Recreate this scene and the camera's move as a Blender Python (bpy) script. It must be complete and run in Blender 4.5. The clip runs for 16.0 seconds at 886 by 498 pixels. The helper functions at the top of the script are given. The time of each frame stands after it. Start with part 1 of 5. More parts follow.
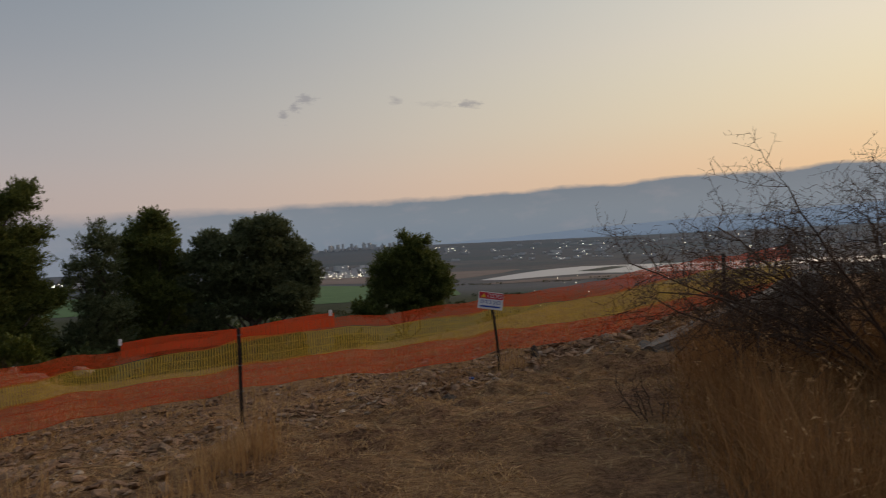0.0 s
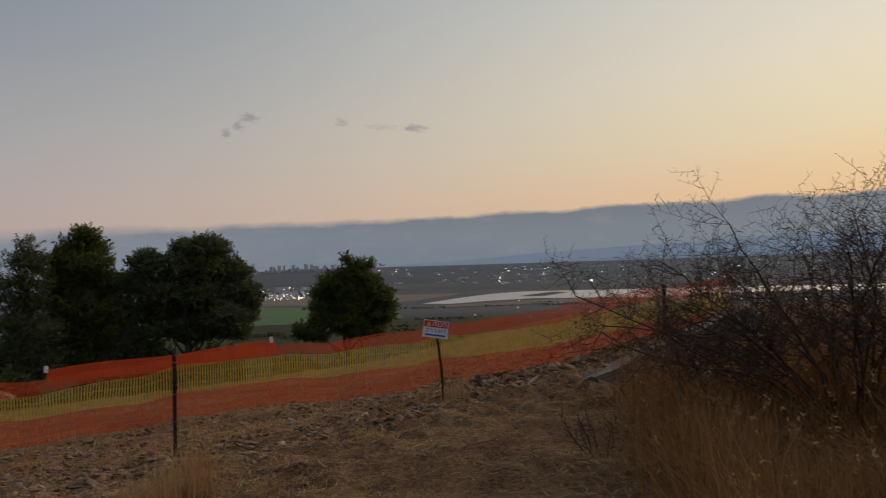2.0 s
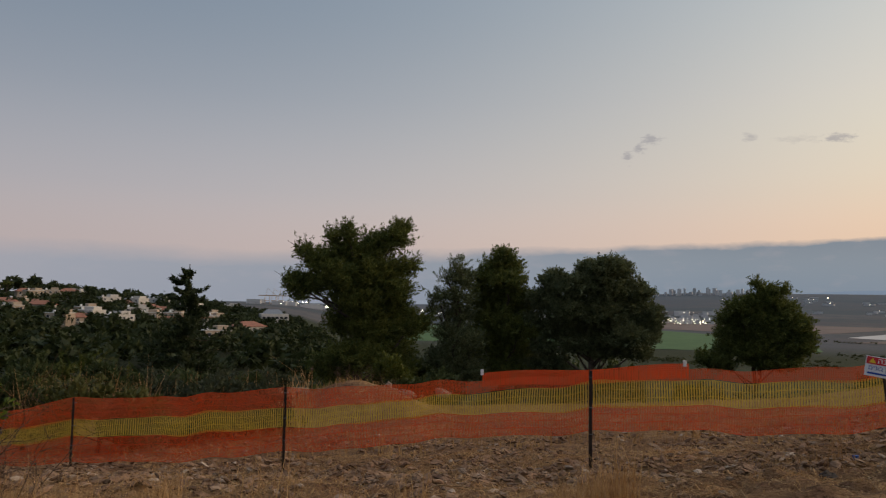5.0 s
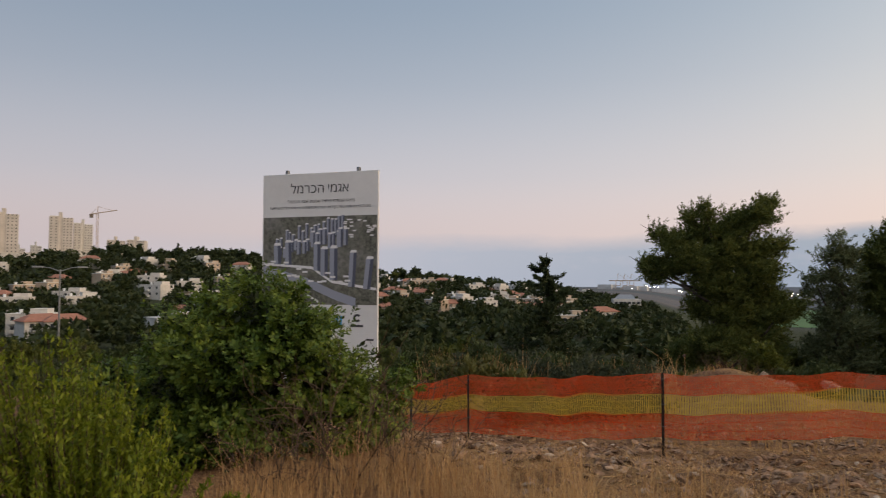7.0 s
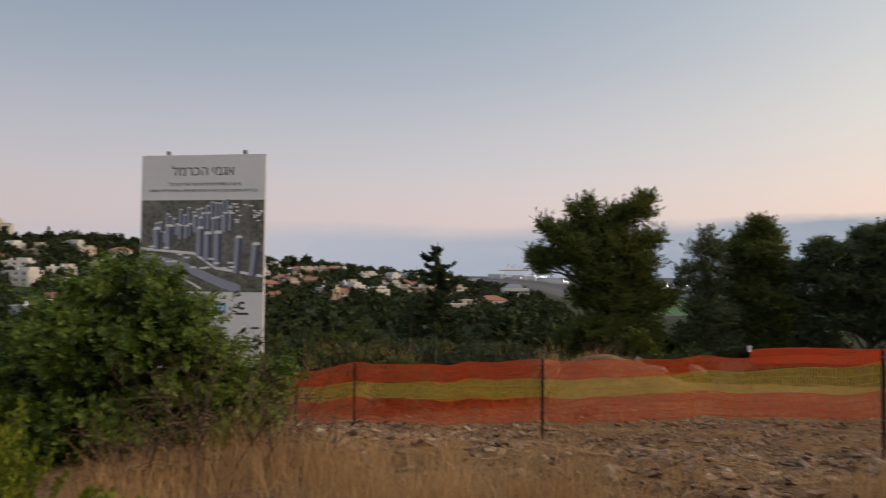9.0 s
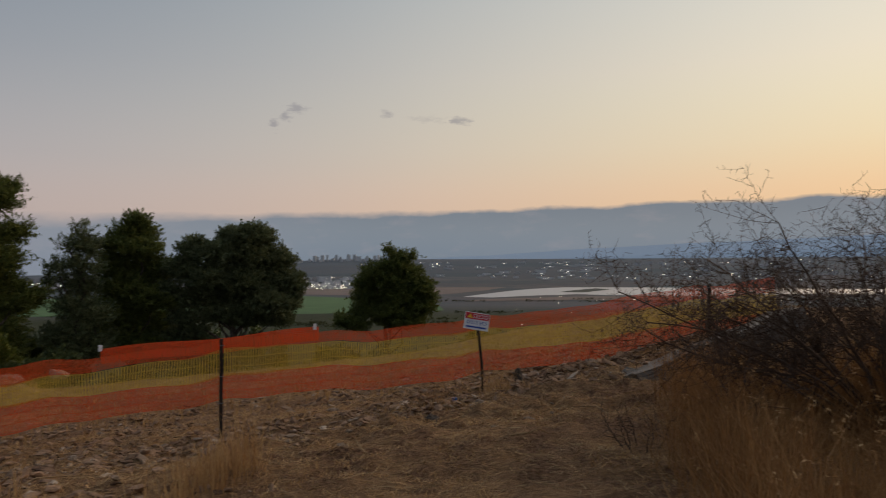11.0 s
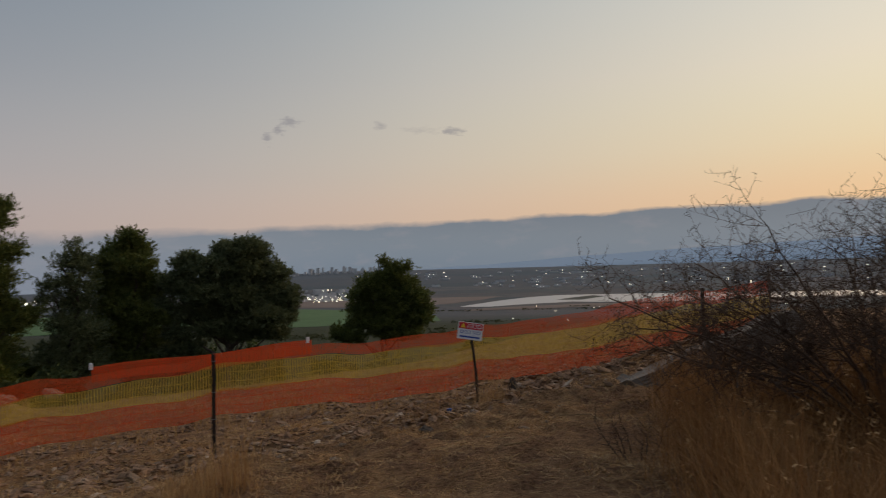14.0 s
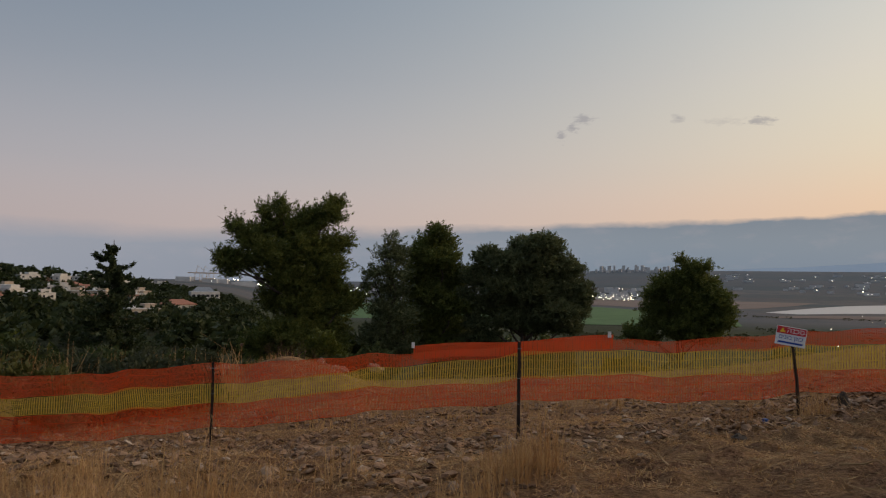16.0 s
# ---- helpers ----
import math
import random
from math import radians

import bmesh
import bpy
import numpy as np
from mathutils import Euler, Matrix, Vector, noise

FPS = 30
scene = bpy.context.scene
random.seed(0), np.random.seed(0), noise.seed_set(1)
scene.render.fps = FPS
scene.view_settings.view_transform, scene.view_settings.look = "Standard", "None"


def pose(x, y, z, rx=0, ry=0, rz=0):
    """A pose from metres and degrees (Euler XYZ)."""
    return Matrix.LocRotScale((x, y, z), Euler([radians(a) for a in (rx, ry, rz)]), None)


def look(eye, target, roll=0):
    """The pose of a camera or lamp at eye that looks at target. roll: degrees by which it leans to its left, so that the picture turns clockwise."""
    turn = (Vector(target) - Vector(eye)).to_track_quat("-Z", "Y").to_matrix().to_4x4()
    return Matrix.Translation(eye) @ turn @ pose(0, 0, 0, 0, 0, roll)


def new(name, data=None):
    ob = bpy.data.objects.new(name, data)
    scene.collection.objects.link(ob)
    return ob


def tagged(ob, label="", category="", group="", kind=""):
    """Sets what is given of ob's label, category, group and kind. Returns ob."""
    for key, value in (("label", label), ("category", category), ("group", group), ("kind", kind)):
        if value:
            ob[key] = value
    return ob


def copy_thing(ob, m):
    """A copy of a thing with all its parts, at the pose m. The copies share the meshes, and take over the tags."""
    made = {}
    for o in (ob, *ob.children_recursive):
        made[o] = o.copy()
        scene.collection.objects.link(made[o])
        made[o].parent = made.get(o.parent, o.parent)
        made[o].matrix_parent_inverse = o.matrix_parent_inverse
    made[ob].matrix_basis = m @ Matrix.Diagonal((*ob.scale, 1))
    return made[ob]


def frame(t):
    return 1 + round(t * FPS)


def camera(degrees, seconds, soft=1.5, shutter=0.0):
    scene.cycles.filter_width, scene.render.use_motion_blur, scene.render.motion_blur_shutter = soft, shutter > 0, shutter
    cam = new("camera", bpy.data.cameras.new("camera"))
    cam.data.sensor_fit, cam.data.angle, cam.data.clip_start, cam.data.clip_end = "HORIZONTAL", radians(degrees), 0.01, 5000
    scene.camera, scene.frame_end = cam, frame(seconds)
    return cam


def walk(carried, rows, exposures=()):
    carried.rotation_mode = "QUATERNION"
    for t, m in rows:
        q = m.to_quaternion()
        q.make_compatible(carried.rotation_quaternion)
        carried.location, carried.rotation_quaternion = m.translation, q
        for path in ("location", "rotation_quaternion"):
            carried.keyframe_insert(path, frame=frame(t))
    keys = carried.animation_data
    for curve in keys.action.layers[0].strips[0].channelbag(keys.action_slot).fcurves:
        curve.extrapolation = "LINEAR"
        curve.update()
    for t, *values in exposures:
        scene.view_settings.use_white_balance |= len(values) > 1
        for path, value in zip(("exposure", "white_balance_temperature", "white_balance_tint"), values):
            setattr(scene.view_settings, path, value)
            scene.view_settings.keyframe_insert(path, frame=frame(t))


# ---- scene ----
cam = camera(63.08, 16.0, soft=1.1, shutter=0.25)
# seconds, eye, yaw to the left, pitch up, roll about the view
ROWS = [
    (0, -0.014, -0.011, 1.604, 2.79, 0.72, -2.55),
    (0.5, 0.041, 0.037, 1.631, -4.77, 0.73, -2.98),
    (1, 0.077, 0.065, 1.632, -9.38, 0.87, -2.98),
    (1.5, 0.034, 0.067, 1.653, -7.19, 1.31, -2.53),
    (2, -0.051, 0.066, 1.670, -1.76, 2.41, -1.64),
    (2.5, -0.125, 0.051, 1.664, 5.08, 3.01, -0.61),
    (3, -0.191, 0.037, 1.664, 13.28, 3.51, 0.69),
    (3.2, -0.209, 0.019, 1.666, 16.17, 3.62, 1.04),
    (5.3, -0.238, -0.075, 1.658, 32.24, 4.11, 1.06),
    (5.5, -0.242, -0.085, 1.658, 34.75, 3.87, 0.97),
    (6, -0.338, -0.183, 1.674, 41.15, 3.27, -1.29),
    (6.5, -0.417, -0.289, 1.665, 49.45, 3.25, -0.66),
    (7, -0.421, -0.346, 1.666, 56.42, 2.85, 0.08),
    (7.5, -0.414, -0.385, 1.675, 59.79, 2.59, 0.55),
    (8, -0.421, -0.408, 1.683, 59.94, 2.40, 0.78),
    (8.5, -0.406, -0.394, 1.641, 57.99, 2.52, 0.81),
    (9, -0.366, -0.281, 1.643, 47.92, 2.00, 0.54),
    (9.5, -0.282, -0.169, 1.642, 33.31, 1.47, -0.03),
    (10, -0.168, -0.068, 1.647, 20.30, 1.21, -0.81),
    (10.2, -0.168, -0.051, 1.649, 16.06, 1.30, -0.46),
    (12.3, 0.137, 0.054, 1.661, -10.31, 2.03, -2.05),
    (12.5, 0.136, 0.051, 1.660, -10.41, 2.00, -2.23),
    (13, 0.106, 0.055, 1.656, -9.67, 2.06, -2.31),
    (13.5, 0.055, 0.053, 1.662, -5.55, 2.35, -2.04),
    (14, -0.013, 0.037, 1.654, 1.20, 2.71, -1.32),
    (14.5, -0.083, 0.018, 1.650, 9.87, 3.08, -0.43),
    (15, -0.135, -0.023, 1.636, 16.86, 3.18, 0.23),
    (15.5, -0.139, -0.059, 1.623, 20.50, 3.11, 0.59),
    (16, -0.180, -0.045, 1.604, 24.05, 2.57, 0.91),
]
walk(cam, [(t, pose(x, y, z, 0, 0, yaw) @ pose(0, 0, 0, 90 + pitch) @ pose(0, 0, 0, 0, 0, roll)) for t, x, y, z, yaw, pitch, roll in ROWS],
     exposures=[(0, -0.2), (1, -0.25), (2, -0.27), (3.2, -0.2), (5.5, 0.2), (7, 0.55), (8.5, 0.55), (9.5, 0.32), (10.2, -0.05), (12.5, -0.2), (13.5, -0.27), (14.5, -0.15), (16, 0.0)])


# ---- world and sun ----
def ramp(nt, stops, src, smooth=True):
    n = nt.nodes.new("ShaderNodeValToRGB")
    n.color_ramp.interpolation = "B_SPLINE" if smooth else "LINEAR"
    while len(n.color_ramp.elements) < len(stops):
        n.color_ramp.elements.new(0.5)
    for e, (p, c) in zip(n.color_ramp.elements, stops):
        e.position, e.color = p, (*c, 1)
    nt.links.new(src, n.inputs[0])
    return n.outputs[0]


def mathn(nt, op, a, b=None, c=None, clamp=False):
    n = nt.nodes.new("ShaderNodeMath")
    n.operation, n.use_clamp = op, clamp
    for i, v in enumerate((a, b, c)):
        if v is None:
            continue
        if isinstance(v, (int, float)):
            n.inputs[i].default_value = v
        else:
            nt.links.new(v, n.inputs[i])
    return n.outputs[0]


def mixc(nt, fac, a, b, mode="MIX"):
    n = nt.nodes.new("ShaderNodeMix")
    n.data_type, n.blend_type = "RGBA", mode
    for i, v in ((0, fac), (6, a), (7, b)):
        if isinstance(v, (int, float)):
            n.inputs[i].default_value = v
        elif isinstance(v, tuple):
            n.inputs[i].default_value = (*v, 1)
        else:
            nt.links.new(v, n.inputs[i])
    return n.outputs[2]


def noisen(nt, vec, scale, detail=4, rough=0.55):
    n = nt.nodes.new("ShaderNodeTexNoise")
    n.inputs["Scale"].default_value, n.inputs["Detail"].default_value, n.inputs["Roughness"].default_value = scale, detail, rough
    if vec is not None:
        nt.links.new(vec, n.inputs["Vector"])
    return n.outputs["Fac"]


SUN_AZ = -52.0  # degrees to the left of +y: the sun has set on the right
world = bpy.data.worlds.new("dusk_sky")
scene.world = world
world.use_nodes = True
nt = world.node_tree
bg = nt.nodes["Background"]
co = nt.nodes.new("ShaderNodeTexCoord").outputs["Generated"]
sep = nt.nodes.new("ShaderNodeSeparateXYZ")
nt.links.new(co, sep.inputs[0])
X, Y, Z = sep.outputs
elev = mathn(nt, "MULTIPLY", mathn(nt, "ARCSINE", Z), 180 / math.pi)
azim = mathn(nt, "MULTIPLY", mathn(nt, "ARCTAN2", mathn(nt, "MULTIPLY", X, -1.0), Y), 180 / math.pi)
e01 = mathn(nt, "DIVIDE", elev, 60.0, clamp=True)
cool = ramp(nt, [(0.0, (0.48, 0.43, 0.44)), (0.07, (0.55, 0.455, 0.44)), (0.14, (0.48, 0.46, 0.485)), (0.26, (0.31, 0.35, 0.41)), (0.42, (0.18, 0.245, 0.325)), (0.62, (0.26, 0.33, 0.42)), (1.0, (0.62, 0.70, 0.80))], e01)
warm = ramp(nt, [(0.0, (0.90, 0.55, 0.28)), (0.09, (0.98, 0.61, 0.31)), (0.16, (1.08, 0.81, 0.48)), (0.26, (1.02, 0.90, 0.68)), (0.42, (0.79, 0.80, 0.75)), (0.62, (0.50, 0.54, 0.58)), (1.0, (0.64, 0.70, 0.78))], e01)
toward = mathn(nt, "COSINE", mathn(nt, "MULTIPLY", mathn(nt, "SUBTRACT", azim, SUN_AZ), math.pi / 180))
wfac = mathn(nt, "POWER", mathn(nt, "MULTIPLY_ADD", toward, 0.5, 0.5), 4.0)
away = mathn(nt, "MULTIPLY_ADD", toward, 0.38, 0.78, clamp=True)
sky = mixc(nt, wfac, cool, warm)
sky = mixc(nt, 1.0, sky, mixc(nt, away, (0.50, 0.53, 0.58), (1, 1, 1)), "MULTIPLY")
nish = nt.nodes.new("ShaderNodeTexSky")
nish.sky_type, nish.sun_disc = "NISHITA", False
nish.sun_elevation, nish.sun_rotation = radians(-1.5), radians(-SUN_AZ)
sky = mixc(nt, 0.05, sky, nish.outputs[0], "ADD")
# the long grey bank low over the land, and a few torn wisps above it
stretch = nt.nodes.new("ShaderNodeCombineXYZ")
nt.links.new(azim, stretch.inputs[0])
nt.links.new(mathn(nt, "MULTIPLY", elev, 2.6), stretch.inputs[1])
edge = noisen(nt, stretch.outputs[0], 0.16, 5, 0.6)
line = mathn(nt, "MULTIPLY_ADD", mathn(nt, "MULTIPLY_ADD", azim, -1 / 60, 0.75, clamp=True), 1.45, 4.0)
line = mathn(nt, "ADD", line, mathn(nt, "MULTIPLY_ADD", edge, 1.3, -0.65))
gap = mathn(nt, "SUBTRACT", line, elev)
crisp = mathn(nt, "MULTIPLY_ADD", mathn(nt, "MULTIPLY_ADD", azim, -1 / 50, 0.7, clamp=True), 2.4, 0.7)
bank = mathn(nt, "MULTIPLY", mathn(nt, "MULTIPLY", gap, crisp, clamp=True), mathn(nt, "MULTIPLY_ADD", azim, -1 / 30, 2.9, clamp=True))
puffs = noisen(nt, stretch.outputs[0], 0.30, 6, 0.6)
bank_col = ramp(nt, [(0.0, (0.155, 0.215, 0.285)), (0.35, (0.18, 0.24, 0.305)), (0.7, (0.205, 0.255, 0.305)), (1.0, (0.165, 0.212, 0.265))], mathn(nt, "DIVIDE", elev, 5.0, clamp=True))
bank_col = mixc(nt, mathn(nt, "MULTIPLY_ADD", puffs, 1.3, -0.68, clamp=True), bank_col, (0.36, 0.33, 0.36))
bank_col = mixc(nt, mathn(nt, "MULTIPLY_ADD", azim, 1 / 75, -0.1, clamp=True), bank_col, (0.37, 0.37, 0.42))
sky = mixc(nt, mathn(nt, "MULTIPLY", bank, 0.93), sky, bank_col)


def wisp(sky, az, el, wide, high, dark):
    dx = mathn(nt, "DIVIDE", mathn(nt, "SUBTRACT", azim, az), wide)
    dy = mathn(nt, "DIVIDE", mathn(nt, "SUBTRACT", elev, el), high)
    r = mathn(nt, "SQRT", mathn(nt, "ADD", mathn(nt, "MULTIPLY", dx, dx), mathn(nt, "MULTIPLY", dy, dy)))
    tear = noisen(nt, stretch.outputs[0], 0.7, 6, 0.7)
    m = mathn(nt, "SUBTRACT", mathn(nt, "MULTIPLY", tear, 2.4), mathn(nt, "MULTIPLY_ADD", r, 0.75, 0.72))
    m = mathn(nt, "MULTIPLY", m, dark, clamp=True)
    return mixc(nt, mathn(nt, "MINIMUM", m, 0.55), sky, (0.27, 0.26, 0.29))


for spec in ((13.0, 12.7, 1.3, 0.6, 1.6), (13.9, 12.1, 0.9, 0.7, 1.6), (14.8, 11.4, 0.7, 0.7, 1.4), (6.0, 12.5, 0.8, 0.5, 0.8), (0.2, 12.0, 1.5, 0.5, 1.4), (2.8, 12.1, 2.6, 0.5, 0.5)):
    sky = wisp(sky, *spec)
nt.links.new(sky, bg.inputs[0])
bg.inputs[1].default_value = 1.0

sun = new("afterglow_sun", bpy.data.lights.new("afterglow_sun", "SUN"))
sun.data.energy, sun.data.angle, sun.data.color = 1.6, radians(60), (1.0, 0.68, 0.40)
sd = Vector((-math.sin(radians(SUN_AZ)), math.cos(radians(SUN_AZ)), 0.42))
sun.matrix_world = look((30 * sd.x, 30 * sd.y, 40), (0, 0, 40 - 30 * sd.z))


# ---- materials ----
def material(name, base, rough=0.8, metal=0.0, spec=0.3):
    m = bpy.data.materials.new(name)
    m.use_nodes = True
    b = m.node_tree.nodes["Principled BSDF"]
    b.inputs["Base Color"].default_value = (*base, 1)
    b.inputs["Roughness"].default_value, b.inputs["Metallic"].default_value = rough, metal
    b.inputs["Specular IOR Level"].default_value = spec
    return m, m.node_tree, b


def bump(nt, b, height, strength, dist):
    n = nt.nodes.new("ShaderNodeBump")
    n.inputs["Strength"].default_value, n.inputs["Distance"].default_value = strength, dist
    nt.links.new(height, n.inputs["Height"])
    nt.links.new(n.outputs[0], b.inputs["Normal"])


def place(nt, kind="Object"):
    if kind == "World":
        return nt.nodes.new("ShaderNodeNewGeometry").outputs["Position"]
    return nt.nodes.new("ShaderNodeTexCoord").outputs[kind]


def worn(name, c1, c2, scale, rough=0.85, fine=None, metal=0.0, bumpy=0.0, spec=0.3, kind="Object"):
    """A surface of two tones at two scales, with relief."""
    m, nt, b = material(name, c1, rough, metal, spec)
    p = place(nt, kind)
    big, small = noisen(nt, p, scale, 5), noisen(nt, p, fine or scale * 9, 4, 0.65)
    f = mathn(nt, "MULTIPLY_ADD", mathn(nt, "ADD", big, mathn(nt, "MULTIPLY", small, 0.7)), 2.2, -1.37, clamp=True)
    nt.links.new(mixc(nt, f, c1, c2), b.inputs["Base Color"])
    if bumpy:
        bump(nt, b, small, 0.7, bumpy)
    return m


def leafy(name, c1, c2, c3, trans=0.25, rough=0.6, vary=False):
    """Leaves that differ one by one, in patches of lighter and darker green."""
    m, nt, b = material(name, c1, rough, 0.0, 0.2)
    rnd = nt.nodes.new("ShaderNodeNewGeometry").outputs["Random Per Island"]
    obr = nt.nodes.new("ShaderNodeObjectInfo").outputs["Random"]
    patch = noisen(nt, place(nt), 0.9, 3)
    f = mathn(nt, "MULTIPLY_ADD", patch, 1.8, -0.5, clamp=True)
    c = mixc(nt, rnd, mixc(nt, f, c1, c2), mixc(nt, f, c2, c3))
    c = mixc(nt, mathn(nt, "MULTIPLY", obr, 0.5), c, mixc(nt, 1.0, c, (0.75, 0.72, 0.5), "MULTIPLY"))
    if vary:
        c = mixc(nt, mathn(nt, "MULTIPLY_ADD", obr, 3.0, -2.0, clamp=True), c, mixc(nt, 1.0, c, (1.9, 1.65, 0.9), "MULTIPLY"))
    nt.links.new(c, b.inputs["Base Color"])
    t = nt.nodes.new("ShaderNodeBsdfTranslucent")
    nt.links.new(c, t.inputs[0])
    mx = nt.nodes.new("ShaderNodeMixShader")
    mx.inputs[0].default_value = trans
    nt.links.new(b.outputs[0], mx.inputs[1])
    nt.links.new(t.outputs[0], mx.inputs[2])
    nt.links.new(mx.outputs[0], nt.nodes["Material Output"].inputs[0])
    return m


def ground_material():
    m, nt, b = material("dry_ground_far_haze", (0.2, 0.14, 0.08), 0.95, 0, 0.1)
    p = place(nt, "World")
    big, mid, fine = noisen(nt, p, 0.35, 4), noisen(nt, p, 2.2, 5, 0.6), noisen(nt, p, 22, 5, 0.7)
    flat = nt.nodes.new("ShaderNodeMapping")
    flat.inputs["Scale"].default_value = (6, 30, 6)
    nt.links.new(p, flat.inputs[0])
    litter = noisen(nt, flat.outputs[0], 1.6, 5, 0.7)
    soil = mixc(nt, mathn(nt, "MULTIPLY_ADD", fine, 2.6, -0.8, clamp=True), (0.060, 0.029, 0.016), (0.37, 0.21, 0.12))
    straw = mixc(nt, mathn(nt, "MULTIPLY_ADD", litter, 2.8, -0.9, clamp=True), (0.17, 0.080, 0.034), (0.70, 0.44, 0.22))
    f = mathn(nt, "MULTIPLY_ADD", mathn(nt, "ADD", mathn(nt, "MULTIPLY", big, 0.8), mathn(nt, "MULTIPLY", mid, 0.9)), 3.2, -2.35, clamp=True)
    near = mixc(nt, f, soil, straw)
    near = mixc(nt, mathn(nt, "MULTIPLY_ADD", noisen(nt, p, 1.25, 6, 0.7), 7.0, -4.1, clamp=True), near, (0.035, 0.021, 0.014))
    green = mixc(nt, noisen(nt, p, 0.05, 6, 0.7), (0.016, 0.022, 0.010), (0.050, 0.054, 0.028))
    fieldn = nt.nodes.new("ShaderNodeTexVoronoi")
    fmap = nt.nodes.new("ShaderNodeMapping")
    fmap.inputs["Scale"].default_value, fmap.inputs["Rotation"].default_value = (0.0016, 0.0042, 0.0), (0, 0, 0.25)
    nt.links.new(p, fmap.inputs[0])
    nt.links.new(fmap.outputs[0], fieldn.inputs["Vector"])
    fieldn.inputs["Scale"].default_value = 1.0
    # plain colours lean blue-grey, with distance haze put into the base colour
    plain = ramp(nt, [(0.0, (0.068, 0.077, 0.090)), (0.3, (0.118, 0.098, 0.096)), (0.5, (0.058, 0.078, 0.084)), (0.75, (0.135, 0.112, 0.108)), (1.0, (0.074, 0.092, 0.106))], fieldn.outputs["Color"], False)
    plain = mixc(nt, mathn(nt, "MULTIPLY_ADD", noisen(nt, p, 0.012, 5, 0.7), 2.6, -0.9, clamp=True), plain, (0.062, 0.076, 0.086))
    ln = nt.nodes.new("ShaderNodeVectorMath")
    ln.operation = "LENGTH"
    nt.links.new(p, ln.inputs[0])
    dist = ln.outputs["Value"]
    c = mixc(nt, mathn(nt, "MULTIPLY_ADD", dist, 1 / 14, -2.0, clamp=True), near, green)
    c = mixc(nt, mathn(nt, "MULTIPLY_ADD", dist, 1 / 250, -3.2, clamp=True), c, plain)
    # more haze painted in: the land turns bluer grey with distance
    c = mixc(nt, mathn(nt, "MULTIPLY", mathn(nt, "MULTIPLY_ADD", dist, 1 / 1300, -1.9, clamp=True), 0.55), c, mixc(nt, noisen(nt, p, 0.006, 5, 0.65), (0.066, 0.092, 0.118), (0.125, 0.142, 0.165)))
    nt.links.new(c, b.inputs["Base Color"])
    bump(nt, b, mathn(nt, "ADD", mathn(nt, "MULTIPLY", mid, 0.6), mathn(nt, "ADD", fine, litter)), 1.0, 0.11)
    return m


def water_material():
    # pale base colour paints in the bright sky that ripples would reflect
    m, nt, b = material("water_pale_sky_tint", (0.30, 0.285, 0.29), 0.42, 0, 1.0)
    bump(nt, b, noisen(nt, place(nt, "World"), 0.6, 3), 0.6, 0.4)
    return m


def net_material(name, c1, c2, trans):
    m, nt, b = material(name, c1, 0.5, 0, 0.4)
    p = place(nt, "World")
    c = mixc(nt, mathn(nt, "MULTIPLY_ADD", noisen(nt, p, 1.6, 5), 2.4, -0.7, clamp=True), c1, c2)
    c = mixc(nt, mathn(nt, "MULTIPLY_ADD", noisen(nt, p, 9, 4), 1.2, -0.55, clamp=True), c, (0.26, 0.12, 0.06))
    nt.links.new(c, b.inputs["Base Color"])
    t = nt.nodes.new("ShaderNodeBsdfTranslucent")
    nt.links.new(c, t.inputs[0])
    mx = nt.nodes.new("ShaderNodeMixShader")
    mx.inputs[0].default_value = trans
    nt.links.new(b.outputs[0], mx.inputs[1])
    nt.links.new(t.outputs[0], mx.inputs[2])
    nt.links.new(mx.outputs[0], nt.nodes["Material Output"].inputs[0])
    return m


def chip_material():
    """Pale chips that differ one by one."""
    m, nt, b = material("pale_chips", (0.3, 0.24, 0.18), 0.95, 0, 0.1)
    r = nt.nodes.new("ShaderNodeNewGeometry").outputs["Random Per Island"]
    c = ramp(nt, [(0.0, (0.07, 0.040, 0.025)), (0.45, (0.20, 0.125, 0.078)), (0.8, (0.32, 0.22, 0.15)), (1.0, (0.50, 0.41, 0.32))], r, False)
    nt.links.new(mixc(nt, mathn(nt, "MULTIPLY", noisen(nt, place(nt), 30, 4), 0.5), c, (0.16, 0.10, 0.065)), b.inputs["Base Color"])
    return m


def lamp_material(name, colour, strength):
    m, nt, b = material(name, colour, 0.4)
    b.inputs["Emission Color"].default_value, b.inputs["Emission Strength"].default_value = (*colour, 1), strength
    return m


